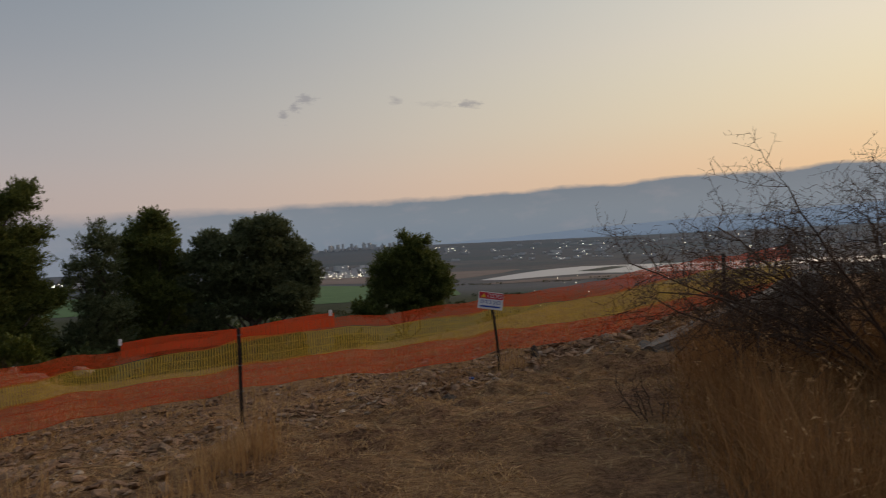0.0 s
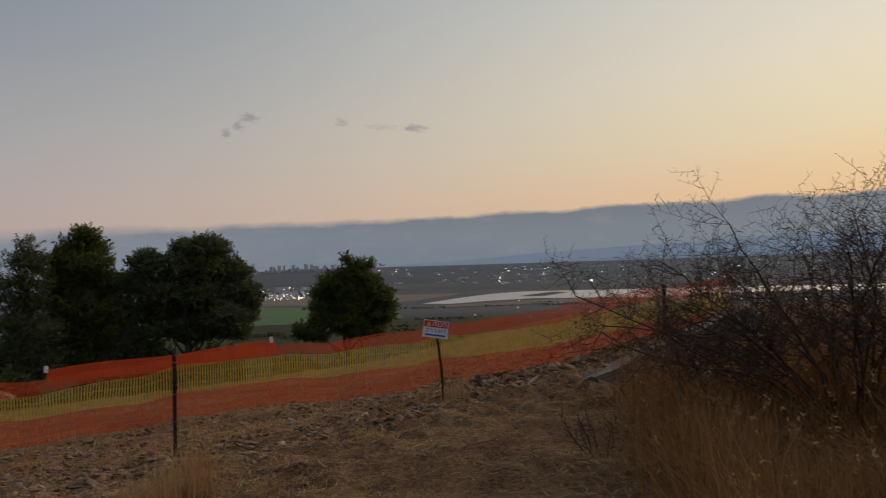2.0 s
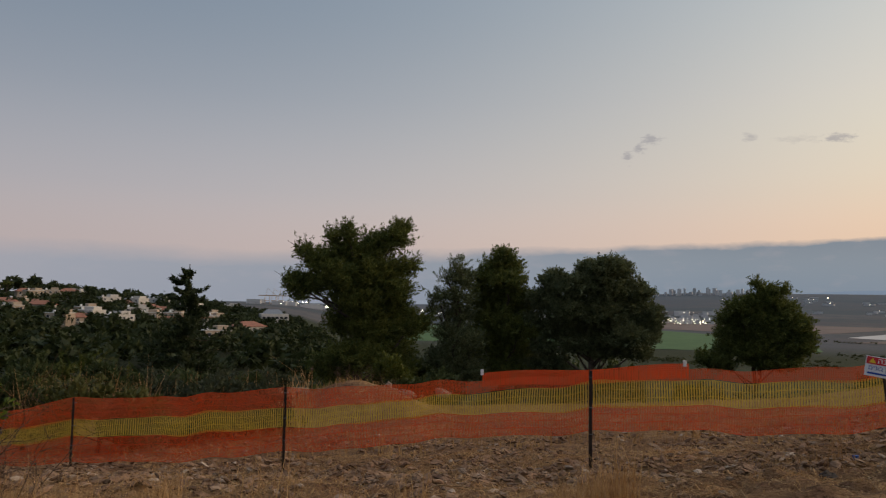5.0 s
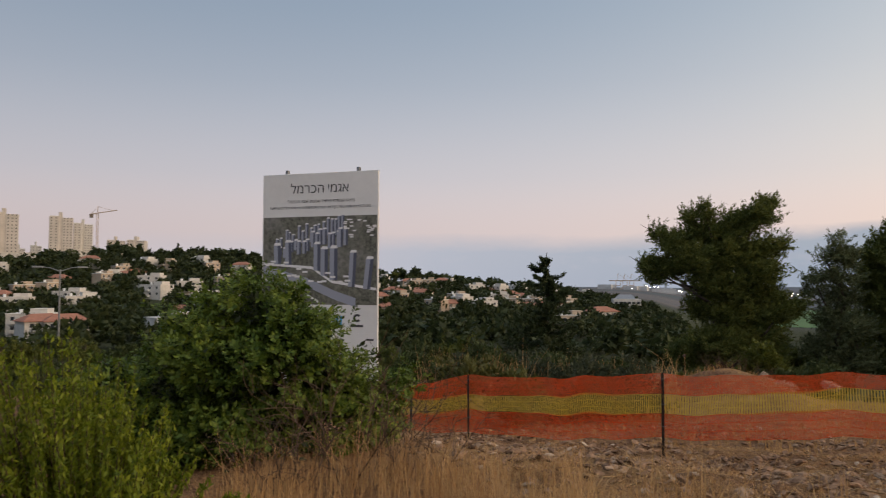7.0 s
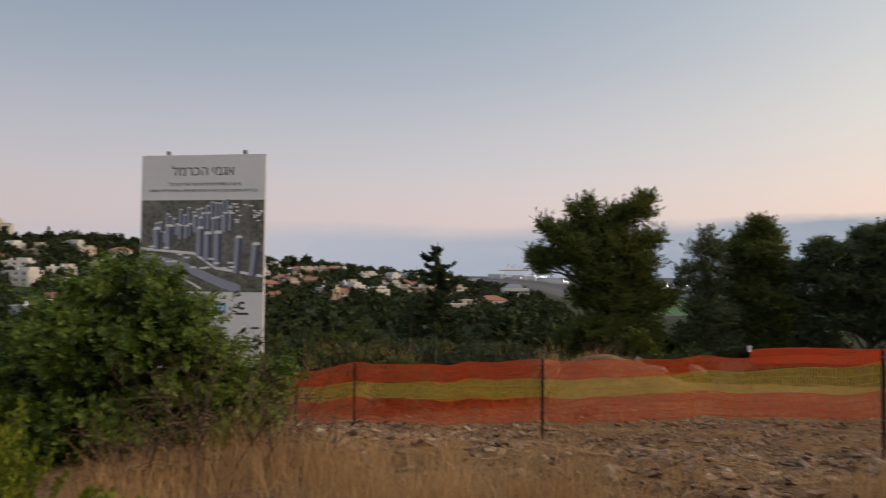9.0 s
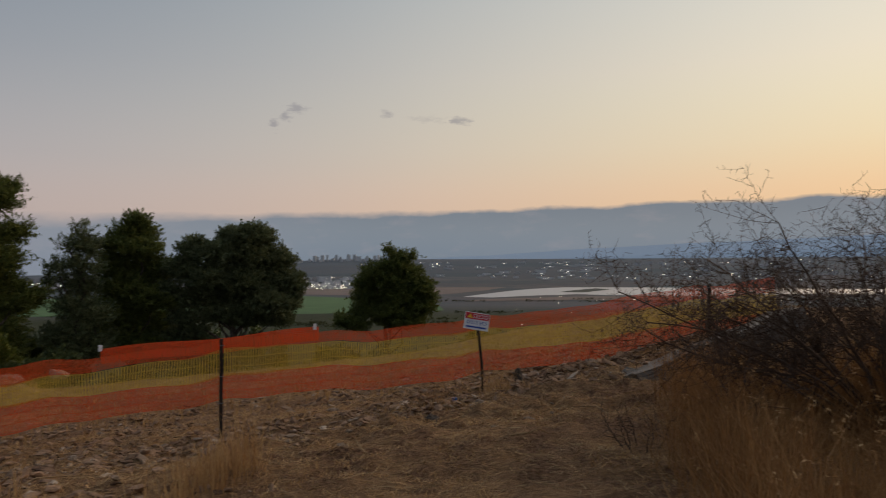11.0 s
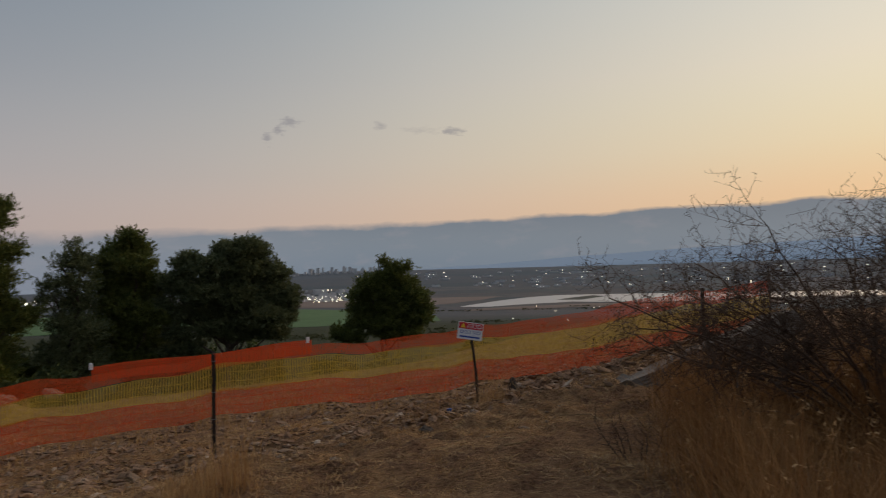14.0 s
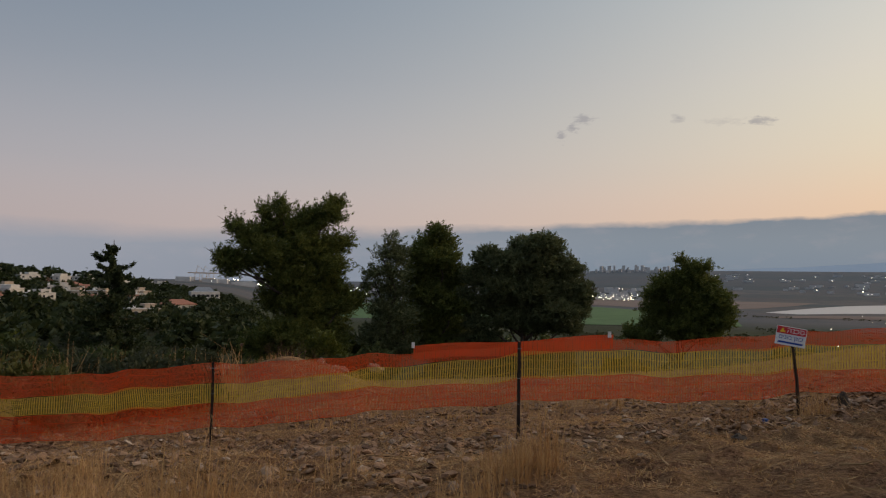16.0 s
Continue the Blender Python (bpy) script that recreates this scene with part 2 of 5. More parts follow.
MAT = dict(
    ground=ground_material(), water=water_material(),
    straw=leafy("dry_straw", (0.26, 0.13, 0.052), (0.47, 0.28, 0.125), (0.68, 0.47, 0.24), 0.3, 0.8),
    straw_dark=leafy("brown_dry_grass", (0.13, 0.056, 0.022), (0.28, 0.138, 0.054), (0.46, 0.275, 0.12), 0.35, 0.8),
    stone=worn("pale_limestone", (0.12, 0.080, 0.056), (0.33, 0.24, 0.175), 5, 0.92, bumpy=0.02),
    chips=chip_material(), rubble=worn("earthy_clods", (0.060, 0.030, 0.018), (0.33, 0.20, 0.12), 3, 0.95, bumpy=0.02, kind="World"),
    concrete=worn("weathered_concrete", (0.08, 0.065, 0.054), (0.17, 0.142, 0.118), 2.2, 0.9, bumpy=0.01),
    post=worn("rusty_iron", (0.016, 0.013, 0.012), (0.055, 0.035, 0.026), 7, 0.75, metal=0.3),
    orange=net_material("orange_net", (0.72, 0.075, 0.012), (0.60, 0.10, 0.03), 0.4),
    yellow=net_material("yellow_net", (0.64, 0.42, 0.05), (0.54, 0.38, 0.08), 0.4),
    bark=worn("rough_bark", (0.035, 0.026, 0.020), (0.10, 0.078, 0.062), 5, 0.95, bumpy=0.02),
    twig=worn("grey_brown_twigs", (0.040, 0.024, 0.016), (0.115, 0.072, 0.048), 3, 0.9),
    pine=leafy("pine_needles", (0.040, 0.060, 0.018), (0.105, 0.130, 0.036), (0.24, 0.24, 0.065), 0.4),
    conifer=leafy("dark_conifer_needles", (0.016, 0.026, 0.012), (0.036, 0.052, 0.020), (0.08, 0.095, 0.036), 0.25),
    olive=leafy("grey_green_leaves", (0.044, 0.058, 0.030), (0.108, 0.128, 0.062), (0.21, 0.225, 0.11), 0.4),
    shrub=leafy("scrub_leaves", (0.018, 0.030, 0.011), (0.046, 0.068, 0.024), (0.105, 0.115, 0.040), 0.3, vary=True),
    scrub=leafy("grey_scrub_leaves", (0.020, 0.028, 0.015), (0.046, 0.056, 0.030), (0.09, 0.10, 0.055), 0.3, vary=True),
    garden=leafy("garden_tree_leaves", (0.014, 0.024, 0.010), (0.034, 0.050, 0.019), (0.075, 0.088, 0.034), 0.25),
    litter=leafy("broken_straw", (0.17, 0.092, 0.045), (0.32, 0.20, 0.105), (0.54, 0.39, 0.235), 0.2, 0.85),
    mastic=leafy("glossy_green_leaves", (0.020, 0.042, 0.006), (0.072, 0.122, 0.015), (0.27, 0.32, 0.05), 0.3, 0.5),
    fresh=leafy("yellow_green_shoots", (0.040, 0.065, 0.006), (0.14, 0.185, 0.013), (0.40, 0.42, 0.04), 0.4, 0.5),
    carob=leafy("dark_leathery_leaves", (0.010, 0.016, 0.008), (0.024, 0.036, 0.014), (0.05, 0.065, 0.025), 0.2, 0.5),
    white=worn("white_paint", (0.62, 0.62, 0.63), (0.74, 0.74, 0.75), 1.4, 0.6),
    panel=worn("white_printed_vinyl", (0.60, 0.60, 0.61), (0.66, 0.66, 0.67), 0.6, 0.45),
    red=material("red_sign_paint", (0.48, 0.02, 0.03), 0.45)[0],
    ink=material("dark_grey_print", (0.045, 0.045, 0.05), 0.5)[0],
    ink_blue=material("blue_print", (0.02, 0.06, 0.30), 0.5)[0],
    sky_blue=material("light_blue_print", (0.06, 0.35, 0.62), 0.5)[0],
    sign_yellow=material("yellow_print", (0.75, 0.48, 0.03), 0.5)[0],
    blue=worn("blue_plastic", (0.015, 0.06, 0.22), (0.03, 0.10, 0.30), 8, 0.5),
    plaster=worn("pale_plaster", (0.40, 0.385, 0.37), (0.56, 0.54, 0.515), 0.5, 0.9),
    plaster_warm=worn("cream_plaster", (0.32, 0.25, 0.19), (0.44, 0.36, 0.28), 0.5, 0.9),
    tower=worn("beige_tower_render", (0.40, 0.37, 0.34), (0.52, 0.48, 0.445), 0.15, 0.9),
    rooftile=worn("red_roof_tiles", (0.20, 0.090, 0.060), (0.31, 0.145, 0.10), 0.8, 0.9),
    pane=worn("dark_window_glass", (0.02, 0.024, 0.03), (0.05, 0.055, 0.065), 0.7, 0.15, spec=0.5),
    tower_pane=worn("grey_recessed_glass", (0.10, 0.10, 0.105), (0.19, 0.185, 0.185), 0.3, 0.4),
    town=worn("far_grey_render", (0.36, 0.37, 0.39), (0.54, 0.54, 0.55), 0.02, 0.9, kind="World"),
    lit=lamp_material("lit_lamp", (1.0, 0.86, 0.62), 9.0),
    steel=worn("galvanised_steel", (0.16, 0.17, 0.18), (0.28, 0.28, 0.29), 3, 0.5, metal=0.7),
    crane=worn("crane_paint", (0.30, 0.24, 0.18), (0.38, 0.30, 0.24), 1, 0.6),
    field=worn("green_crop", (0.040, 0.090, 0.028), (0.062, 0.125, 0.042), 0.03, 0.95, fine=0.4, kind="World"),
    tilled=worn("bare_tilled_earth", (0.105, 0.078, 0.068), (0.155, 0.118, 0.104), 0.01, 0.95, fine=0.2, kind="World"),
    reeds=worn("dark_reed_belt", (0.022, 0.030, 0.024), (0.045, 0.052, 0.040), 0.02, 0.95, fine=0.3, kind="World"),
    far_hill=worn("far_hills_haze_glow", (0.03, 0.04, 0.05), (0.045, 0.055, 0.07), 0.002, 0.95, kind="World"),
)

# haze painted on the far hills: their surface gives off a faint blue glow
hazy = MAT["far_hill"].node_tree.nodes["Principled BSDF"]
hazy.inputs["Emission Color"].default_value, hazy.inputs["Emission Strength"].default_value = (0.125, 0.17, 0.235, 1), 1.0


# ---- building helpers ----
class Shape:
    """Gathers vertices and faces for one mesh."""

    def __init__(self):
        self.v, self.f = [], []

    def add(self, v, f):
        k = len(self.v)
        self.v += [tuple(p) for p in v]
        self.f += [tuple(i + k for i in q) for q in f]
        return self

    def box(self, c, s, rz=0.0, chamfer=0.0):
        x, y, z = (d / 2 for d in s)
        ca, sa = math.cos(radians(rz)), math.sin(radians(rz))
        if chamfer:
            k = chamfer
            ring = [(-x + k, -y), (x - k, -y), (x, -y + k), (x, y - k), (x - k, y), (-x + k, y), (-x, y - k), (-x, -y + k)]
            pts = [(p, q, -z) for p, q in ring] + [(p, q, z - k) for p, q in ring] + [(p * (1 - k / x), q * (1 - k / y), z) for p, q in ring]
            fs = [tuple(reversed(range(8)))] + [(8 * l + i, 8 * l + (i + 1) % 8, 8 * l + 8 + (i + 1) % 8, 8 * l + 8 + i) for l in (0, 1) for i in range(8)] + [tuple(range(16, 24))]
        else:
            pts = [(a, b, d) for d in (-z, z) for a, b in ((-x, -y), (x, -y), (x, y), (-x, y))]
            fs = [(3, 2, 1, 0), (4, 5, 6, 7)] + [(i, (i + 1) % 4, 4 + (i + 1) % 4, 4 + i) for i in range(4)]
        return self.add([(c[0] + ca * p - sa * q, c[1] + sa * p + ca * q, c[2] + r) for p, q, r in pts], fs)

    def tube(self, pts, radii, sides=5, closed=True):
        pts = [Vector(p) for p in pts]
        vs, fs = [], []
        for i, p in enumerate(pts):
            d = (pts[min(i + 1, len(pts) - 1)] - pts[max(i - 1, 0)])
            d = d.normalized() if d.length > 1e-9 else Vector((0, 0, 1))
            a = d.cross(Vector((0.31, 0.95, 0.05)) if abs(d.y) < 0.9 else Vector((1, 0, 0))).normalized()
            b = d.cross(a)
            for k in range(sides):
                w = 2 * math.pi * k / sides
                vs.append(p + radii[i] * (math.cos(w) * a + math.sin(w) * b))
        for i in range(len(pts) - 1):
            for k in range(sides):
                fs.append((i * sides + k, i * sides + (k + 1) % sides, (i + 1) * sides + (k + 1) % sides, (i + 1) * sides + k))
        if closed:
            fs += [tuple(reversed(range(sides))), tuple(range((len(pts) - 1) * sides, len(pts) * sides))]
        return self.add(vs, fs)

    def mesh(self, name, mat, smooth=False):
        me = bpy.data.meshes.new(name)
        me.from_pydata(self.v, [], self.f)
        me.materials.append(mat)
        if smooth:
            me.shade_smooth()
        return me


def part(name, shape, mat, parent=None, label="", smooth=False):
    me = shape.mesh(name, mat, smooth) if isinstance(shape, Shape) else shape
    ob = new(name, me)
    if parent is not None:
        ob.parent = parent
    return tagged(ob, label)


def thing(name, m, label, category, group="", kind=""):
    ob = new(name)
    ob.empty_display_size = 0.2
    ob.matrix_basis = m
    return tagged(ob, label, category, group, kind)


def quads_mesh(name, v, mat, per=4):
    """A mesh of loose faces with per corners each, from an array."""
    n = len(v) // per
    me = bpy.data.meshes.new(name)
    me.vertices.add(n * per)
    me.vertices.foreach_set("co", np.asarray(v, np.float32).ravel())
    me.loops.add(n * per)
    me.loops.foreach_set("vertex_index", np.arange(n * per, dtype=np.int32))
    me.polygons.add(n)
    me.polygons.foreach_set("loop_start", np.arange(0, n * per, per, dtype=np.int32))
    me.update()
    me.materials.append(mat)
    return me


def unit(a):
    return a / np.maximum(np.linalg.norm(a, axis=-1, keepdims=True), 1e-9)


def leaves(name, centres, size, slim, mat, rng, out=None, lift=0.3):
    """Diamond leaves round the given places; out: the way that they tend to point."""
    n = len(centres)
    a = rng.normal(size=(n, 3)) + (0 if out is None else 1.3 * out) + np.array([0, 0, lift])
    a = unit(a)
    b = unit(np.cross(a, rng.normal(size=(n, 3))))
    L = size * rng.uniform(0.6, 1.35, (n, 1))
    W = L * slim
    fold = np.cross(a, b) * W * 0.35
    v = np.stack([centres - a * L * 0.5, centres + b * W * 0.5 + fold, centres + a * L * 0.5, centres - b * W * 0.5 + fold], 1).reshape(-1, 3)
    return quads_mesh(name, v, mat)


def spikes(name, centres, size, slim, mat, rng, out=None, lift=0.3, level=1.0):
    """Narrow three-cornered leaves and needle tufts."""
    n = len(centres)
    a = unit(rng.normal(size=(n, 3)) * 0.8 + (0 if out is None else 1.3 * out) + np.array([0, 0, lift]))
    a = unit(a * np.array([1, 1, level]))
    b = unit(np.cross(a, rng.normal(size=(n, 3)) + np.array([0, 0, 3.0 * (1 - level)])))
    L = size * rng.uniform(0.6, 1.35, (n, 1))
    v = np.stack([centres - a * L * 0.5 + b * L * slim * 0.5, centres - a * L * 0.5 - b * L * slim * 0.5, centres + a * L * 0.5], 1).reshape(-1, 3)
    return quads_mesh(name, v, mat, 3)


def lobes_points(lobes, clumps, per, spread, rng, hollow=0.35):
    """Leaf places in ragged clumps over a crown made of lobes (x, y, z, rx, ry, rz)."""
    lobes = np.array(lobes, float)
    wt = np.sqrt(lobes[:, 3] * lobes[:, 4] + lobes[:, 3] * lobes[:, 5])
    wt = wt ** 2 / (wt ** 2).sum()
    k = rng.choice(len(lobes), clumps, p=wt)
    d = unit(rng.normal(size=(clumps, 3)))
    r = rng.uniform(hollow, 1.0, (clumps, 1)) ** 0.6 * rng.uniform(0.8, 1.28, (clumps, 1))
    c = lobes[k, :3] + d * lobes[k, 3:] * r
    ll = np.repeat(c, per, 0)
    oo = np.repeat(d, per, 0)
    s = np.repeat(rng.uniform(0.45, 1.25, (clumps, 1)), per, 0) * spread
    return ll + rng.normal(size=ll.shape) * s * np.array([1, 1, 0.7]), oo


def sprays(lobes, density, per, rng, length, girth, sweep):
    """Feathery shoots that spring from the lobes of a crown, swept one way: places and directions of their leaves."""
    lobes = np.array(lobes, float)
    area = 4 * (lobes[:, 3] * lobes[:, 4] + lobes[:, 3] * lobes[:, 5] + lobes[:, 4] * lobes[:, 5])
    k = np.repeat(np.arange(len(lobes)), np.maximum(4, (area * density).astype(int)))
    n = len(k)
    d = unit(rng.normal(size=(n, 3)))
    base = lobes[k, :3] + d * lobes[k, 3:] * rng.uniform(0.25, 0.85, (n, 1))
    way = unit(d * 0.75 + np.array(sweep) + rng.normal(size=(n, 3)) * 0.25)
    L = length * rng.uniform(0.5, 1.3, (n, 1)) * np.where(rng.random((n, 1)) < 0.12, 1.3, 1.0)
    t = np.tile(rng.uniform(0, 1, (n, per, 1)), 1)
    c = base[:, None] + way[:, None] * L[:, None] * t + rng.normal(size=(n, per, 3)) * girth * (1.15 - 0.85 * t)
    return c.reshape(-1, 3), np.repeat(way, per, 0)


def trunk_shape(height, radius, lobes, rng, lean=(0, 0)):
    s = Shape()
    top = Vector((lean[0], lean[1], height))
    pts = [Vector((0, 0, -0.6))] + [top * f + Vector(rng.normal(0, 0.04 * height * f, 3) * np.array([1, 1, 0])) for f in (0.0, 0.25, 0.5, 0.75, 1.0)]
    rad = [radius * 1.35, radius * 1.15, radius, radius * 0.8, radius * 0.55, radius * 0.25]
    s.tube(pts, rad, 8)
    for lx, ly, lz, rx, ry, rz in lobes:
        f = min(max((lz - 0.25 * height) / height, 0.25), 0.9)
        a = top * f
        e = Vector((lx, ly, lz)) - a
        mid = a + e * 0.5 + Vector(rng.normal(0, 0.12 * max(e.length, 0.3), 3))
        s.tube([a, mid, a + e, a + e * 1.25], [radius * 0.42, radius * 0.26, radius * 0.12, radius * 0.04], 5)
    return s


def tree(name, m, label, category, lobes, mat, height, radius, clumps, per, spread, size, slim, seed, lean=(0, 0), lift=0.3, group=""):
    rng = np.random.default_rng(seed)
    t = thing(name, m, label, category, group)
    part("trunk", trunk_shape(height, radius, lobes, rng, lean), MAT["bark"], t, smooth=True)
    c, o = lobes_points(lobes, clumps, per, spread, rng)
    part("crown", leaves("crown", c, size, slim, mat, rng, o, lift), mat, t)
    return t


def sprayed_tree(m, name, label, lobes, mat, height, radius, seed, density=9.5, per=26, length=0.75, girth=0.11, size=0.21, slim=0.30, sweep=(0.25, 0, 0.45), lean=(0, 0), fill=0.35):
    """A tree whose crown is made of many leafy shoots on limbs, over a darker core of foliage."""
    rng = np.random.default_rng(seed)
    t = thing(name, m, label, "tree")
    part("trunk", trunk_shape(height, radius, lobes, rng, lean), MAT["bark"], t, smooth=True)
    c, o = sprays(lobes, density, per, rng, length, girth, sweep)
    ci, oi = lobes_points([(x, y, z, a * 0.72, b * 0.72, h * 0.72) for x, y, z, a, b, h in lobes], int(len(c) * fill / 20), 10, 0.22, rng, 0.1)
    sz = np.concatenate([np.full((len(c), 1), size), np.full((len(ci), 1), size * 1.7)])
    part("crown", spikes("crown", np.concatenate([c, ci]), sz, slim, mat, rng, np.concatenate([o, oi])), None, t)
    return t


# ---- the lie of the land ----
def sstep(a, b, x):
    t = np.clip((x - a) / (b - a), 0, 1)
    return t * t * (3 - 2 * t)


def land(x, y):
    """Height of the ground: a flat verge, a rough strip down to the fence, the brow, the plain, and a village hill on one side."""
    x, y = np.asarray(x, float), np.asarray(y, float)
    r, az = np.hypot(x, y), np.degrees(np.arctan2(-x, y))
    s = y - (11.2 + 0.31 * x)
    xc = 20 * np.tanh(x / 20)
    verge = 0.09 + 0.055 * np.minimum(xc, 6)
    fence = -0.36 + 0.085 * np.minimum(xc, 6) + 0.10 * np.clip(xc + 2.2, 0, 7.6)
    z = verge + (fence - verge) * sstep(-4.6, 0, s)
    sp = np.maximum(s, 0)
    z = z - 0.05 * np.minimum(sp, 40) - 0.0042 * np.clip(sp - 14, 0, 40) ** 2 - 0.16 * np.maximum(sp - 54, 0)
    z = np.maximum(z, -45.0)
    ridge = np.interp(az, [28, 35, 40, 47, 60, 73, 81, 88, 100, 180], [-45, -30, -13, -8, 4.5, 18.5, 21, 11, 12, 12])
    hill = -16 + (ridge + 16) * np.clip((r - 150) / 400, 0, 1) ** 2
    w = sstep(30, 44, az) * (1 - sstep(150, 175, az)) * sstep(38, 85, r)
    z = z * (1 - w) + hill * w
    # a dug berm behind the net
    z = z + 1.15 * np.exp(-((s - 11) / 2.6) ** 2) * np.exp(-((az - 36.5) / 5.5) ** 2)
    # far foothills lift the edge of the plain
    z = z + (sstep(2900, 4300, r) * 38 + 95 * np.clip((r - 2350) / 2050, 0, 1) * sstep(26, 9, az)) * (1 - w) * sstep(100, 60, np.abs(az))
    return z


def rough(x, y):
    r = math.hypot(x, y)
    if r > 60:
        return 0.0
    q = Vector((x, y, 0))
    k = 1.0 - 0.7 * max(0.0, 1 - r / 5)
    s = y - (11.2 + 0.31 * x)
    strip = math.exp(-((s + 1.8) / 2.1) ** 2)
    lumps = max(0.0, noise.noise(q * 3.7 + Vector((5, 1, 0)))) + 0.6 * max(0.0, noise.noise(q * 7.9)) - 0.25
    return 0.105 * strip * lumps + k * (0.06 * noise.noise(q * 0.8) + (0.05 + 0.07 * strip) * noise.noise(q * 2.9) + (0.025 + 0.05 * strip) * noise.noise(q * 5.6))


def height(x, y):
    return float(land(x, y)) + rough(x, y)


def ground_mesh():
    az = np.concatenate([np.arange(-50, 105, 0.36), np.arange(105, 310, 5.0)])
    rs = np.concatenate([[0.0], np.linspace(0.8, 3.4, 16), np.arange(3.5, 13.5, 0.06), np.geomspace(13.6, 60, 60), np.geomspace(62, 4500, 105)])
    na, nr = len(az), len(rs)
    A, R = np.meshgrid(np.radians(az), rs)
    px, py = -np.sin(A) * R, np.cos(A) * R
    pz = land(px, py)
    for i in range(1, 16 + 167 + 60):
        for j in range(431):
            pz[i, j] += rough(px[i, j], py[i, j])
    v = np.stack([px, py, pz], -1).reshape(-1, 3)
    f = [(i * na + j, i * na + (j + 1) % na, (i + 1) * na + (j + 1) % na, (i + 1) * na + j) for i in range(nr - 1) for j in range(na)]
    me = bpy.data.meshes.new("ground")
    me.from_pydata(v, [], f)
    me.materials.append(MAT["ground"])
    me.shade_smooth()
    return me


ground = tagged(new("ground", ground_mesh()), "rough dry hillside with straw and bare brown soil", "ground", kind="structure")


def polar(az, d, z=None):
    x, y = -math.sin(radians(az)) * d, math.cos(radians(az)) * d
    return Vector((x, y, height(x, y) if z is None else z))


PLAIN = -45.0


def flat_patch(name, ring, mat, z, label, category):
    s = Shape()
    n = len(ring)
    s.add([(-math.sin(radians(a)) * d, math.cos(radians(a)) * d, z) for a, d in ring], [tuple(reversed(range(n)))])
    me = s.mesh(name, mat)
    bm = bmesh.new()
    bm.from_mesh(me)
    bmesh.ops.recalc_face_normals(bm, faces=bm.faces)
    for f in bm.faces:
        if f.normal.z < 0:
            f.normal_flip()
    bm.to_mesh(me)
    bm.free()
    return tagged(new(name, me), label, category, kind="structure")


def rim(pairs, step=1.5):
    """A wavy shore through (azimuth, distance) corners."""
    out = []
    for (a, d), (b, e) in zip(pairs, pairs[1:] + pairs[:1]):
        n = max(2, int(abs(a - b) / step) + 1)
        for i in range(n):
            t = i / n
            w = 1 + 0.012 * noise.noise(Vector((a + (b - a) * t, d * 0.01, 3.3)) * 0.9)
            out.append((a + (b - a) * t, (d + (e - d) * t) * w))
    return out


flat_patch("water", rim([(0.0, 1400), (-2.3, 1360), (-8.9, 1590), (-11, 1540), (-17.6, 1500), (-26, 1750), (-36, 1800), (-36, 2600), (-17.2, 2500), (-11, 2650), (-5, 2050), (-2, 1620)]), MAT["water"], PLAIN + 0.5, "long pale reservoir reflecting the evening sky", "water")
flat_patch("reed_spit", rim([(-7.6, 1760), (-9.6, 1720), (-11.5, 2050), (-10.4, 2180)], 0.4), MAT["reeds"], PLAIN + 0.9, "dark reed spit in the reservoir", "reeds")
flat_patch("field_crop", rim([(14.5, 830), (5, 860), (1.5, 900), (2, 1060), (6, 1250), (14.5, 1560), (33, 1500), (33, 900)]), MAT["field"], PLAIN + 0.5, "flat green crop field on the plain", "field")
flat_patch("field_tilled", rim([(14, 1640), (4, 1420), (0.5, 1650), (-2, 1950), (-4, 2500), (4, 2750), (14, 2300)]), MAT["tilled"], PLAIN + 0.5, "bare tilled brown field on the plain", "field")
flat_patch("field_fallow", rim([(0, 1180), (-10, 1260), (-24, 1350), (-24, 1560), (-10, 1440), (-2, 1290)]), MAT["tilled"], PLAIN + 0.6, "fallow brown strip before the reservoir", "field")


def far_ridge():
    v, f = [], []
    az = np.arange(-60, 62, 0.5)
    for i, a in enumerate(az):
        top = np.interp(a, [-60, -30, -15, -5, 4, 10, 20, 30, 62], [230, 210, 170, 130, 85, 60, 20, -30, -30]) + 9 * noise.noise(Vector((a * 0.12, 0.4, 0))) + 4 * noise.noise(Vector((a * 0.5, 1.4, 0)))
        for d, z in ((4150, -25), (4420, max(top * 0.55, 40) if a < 20 else top * 0.55), (4600, top), (4750, -20)):
            v.append((-math.sin(radians(a)) * d, math.cos(radians(a)) * d, z))
    n = len(az)
    for i in range(n - 1):
        for k in range(3):
            f.append((4 * i + k, 4 * i + k + 1, 4 * i + 5 + k, 4 * i + 4 + k))
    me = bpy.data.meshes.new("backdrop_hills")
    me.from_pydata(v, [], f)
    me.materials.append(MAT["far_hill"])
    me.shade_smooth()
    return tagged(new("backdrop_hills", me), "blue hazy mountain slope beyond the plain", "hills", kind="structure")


far_ridge()

# ---- barrier fence ----
def fence_y(x):
    return 11.2 + 0.31 * x


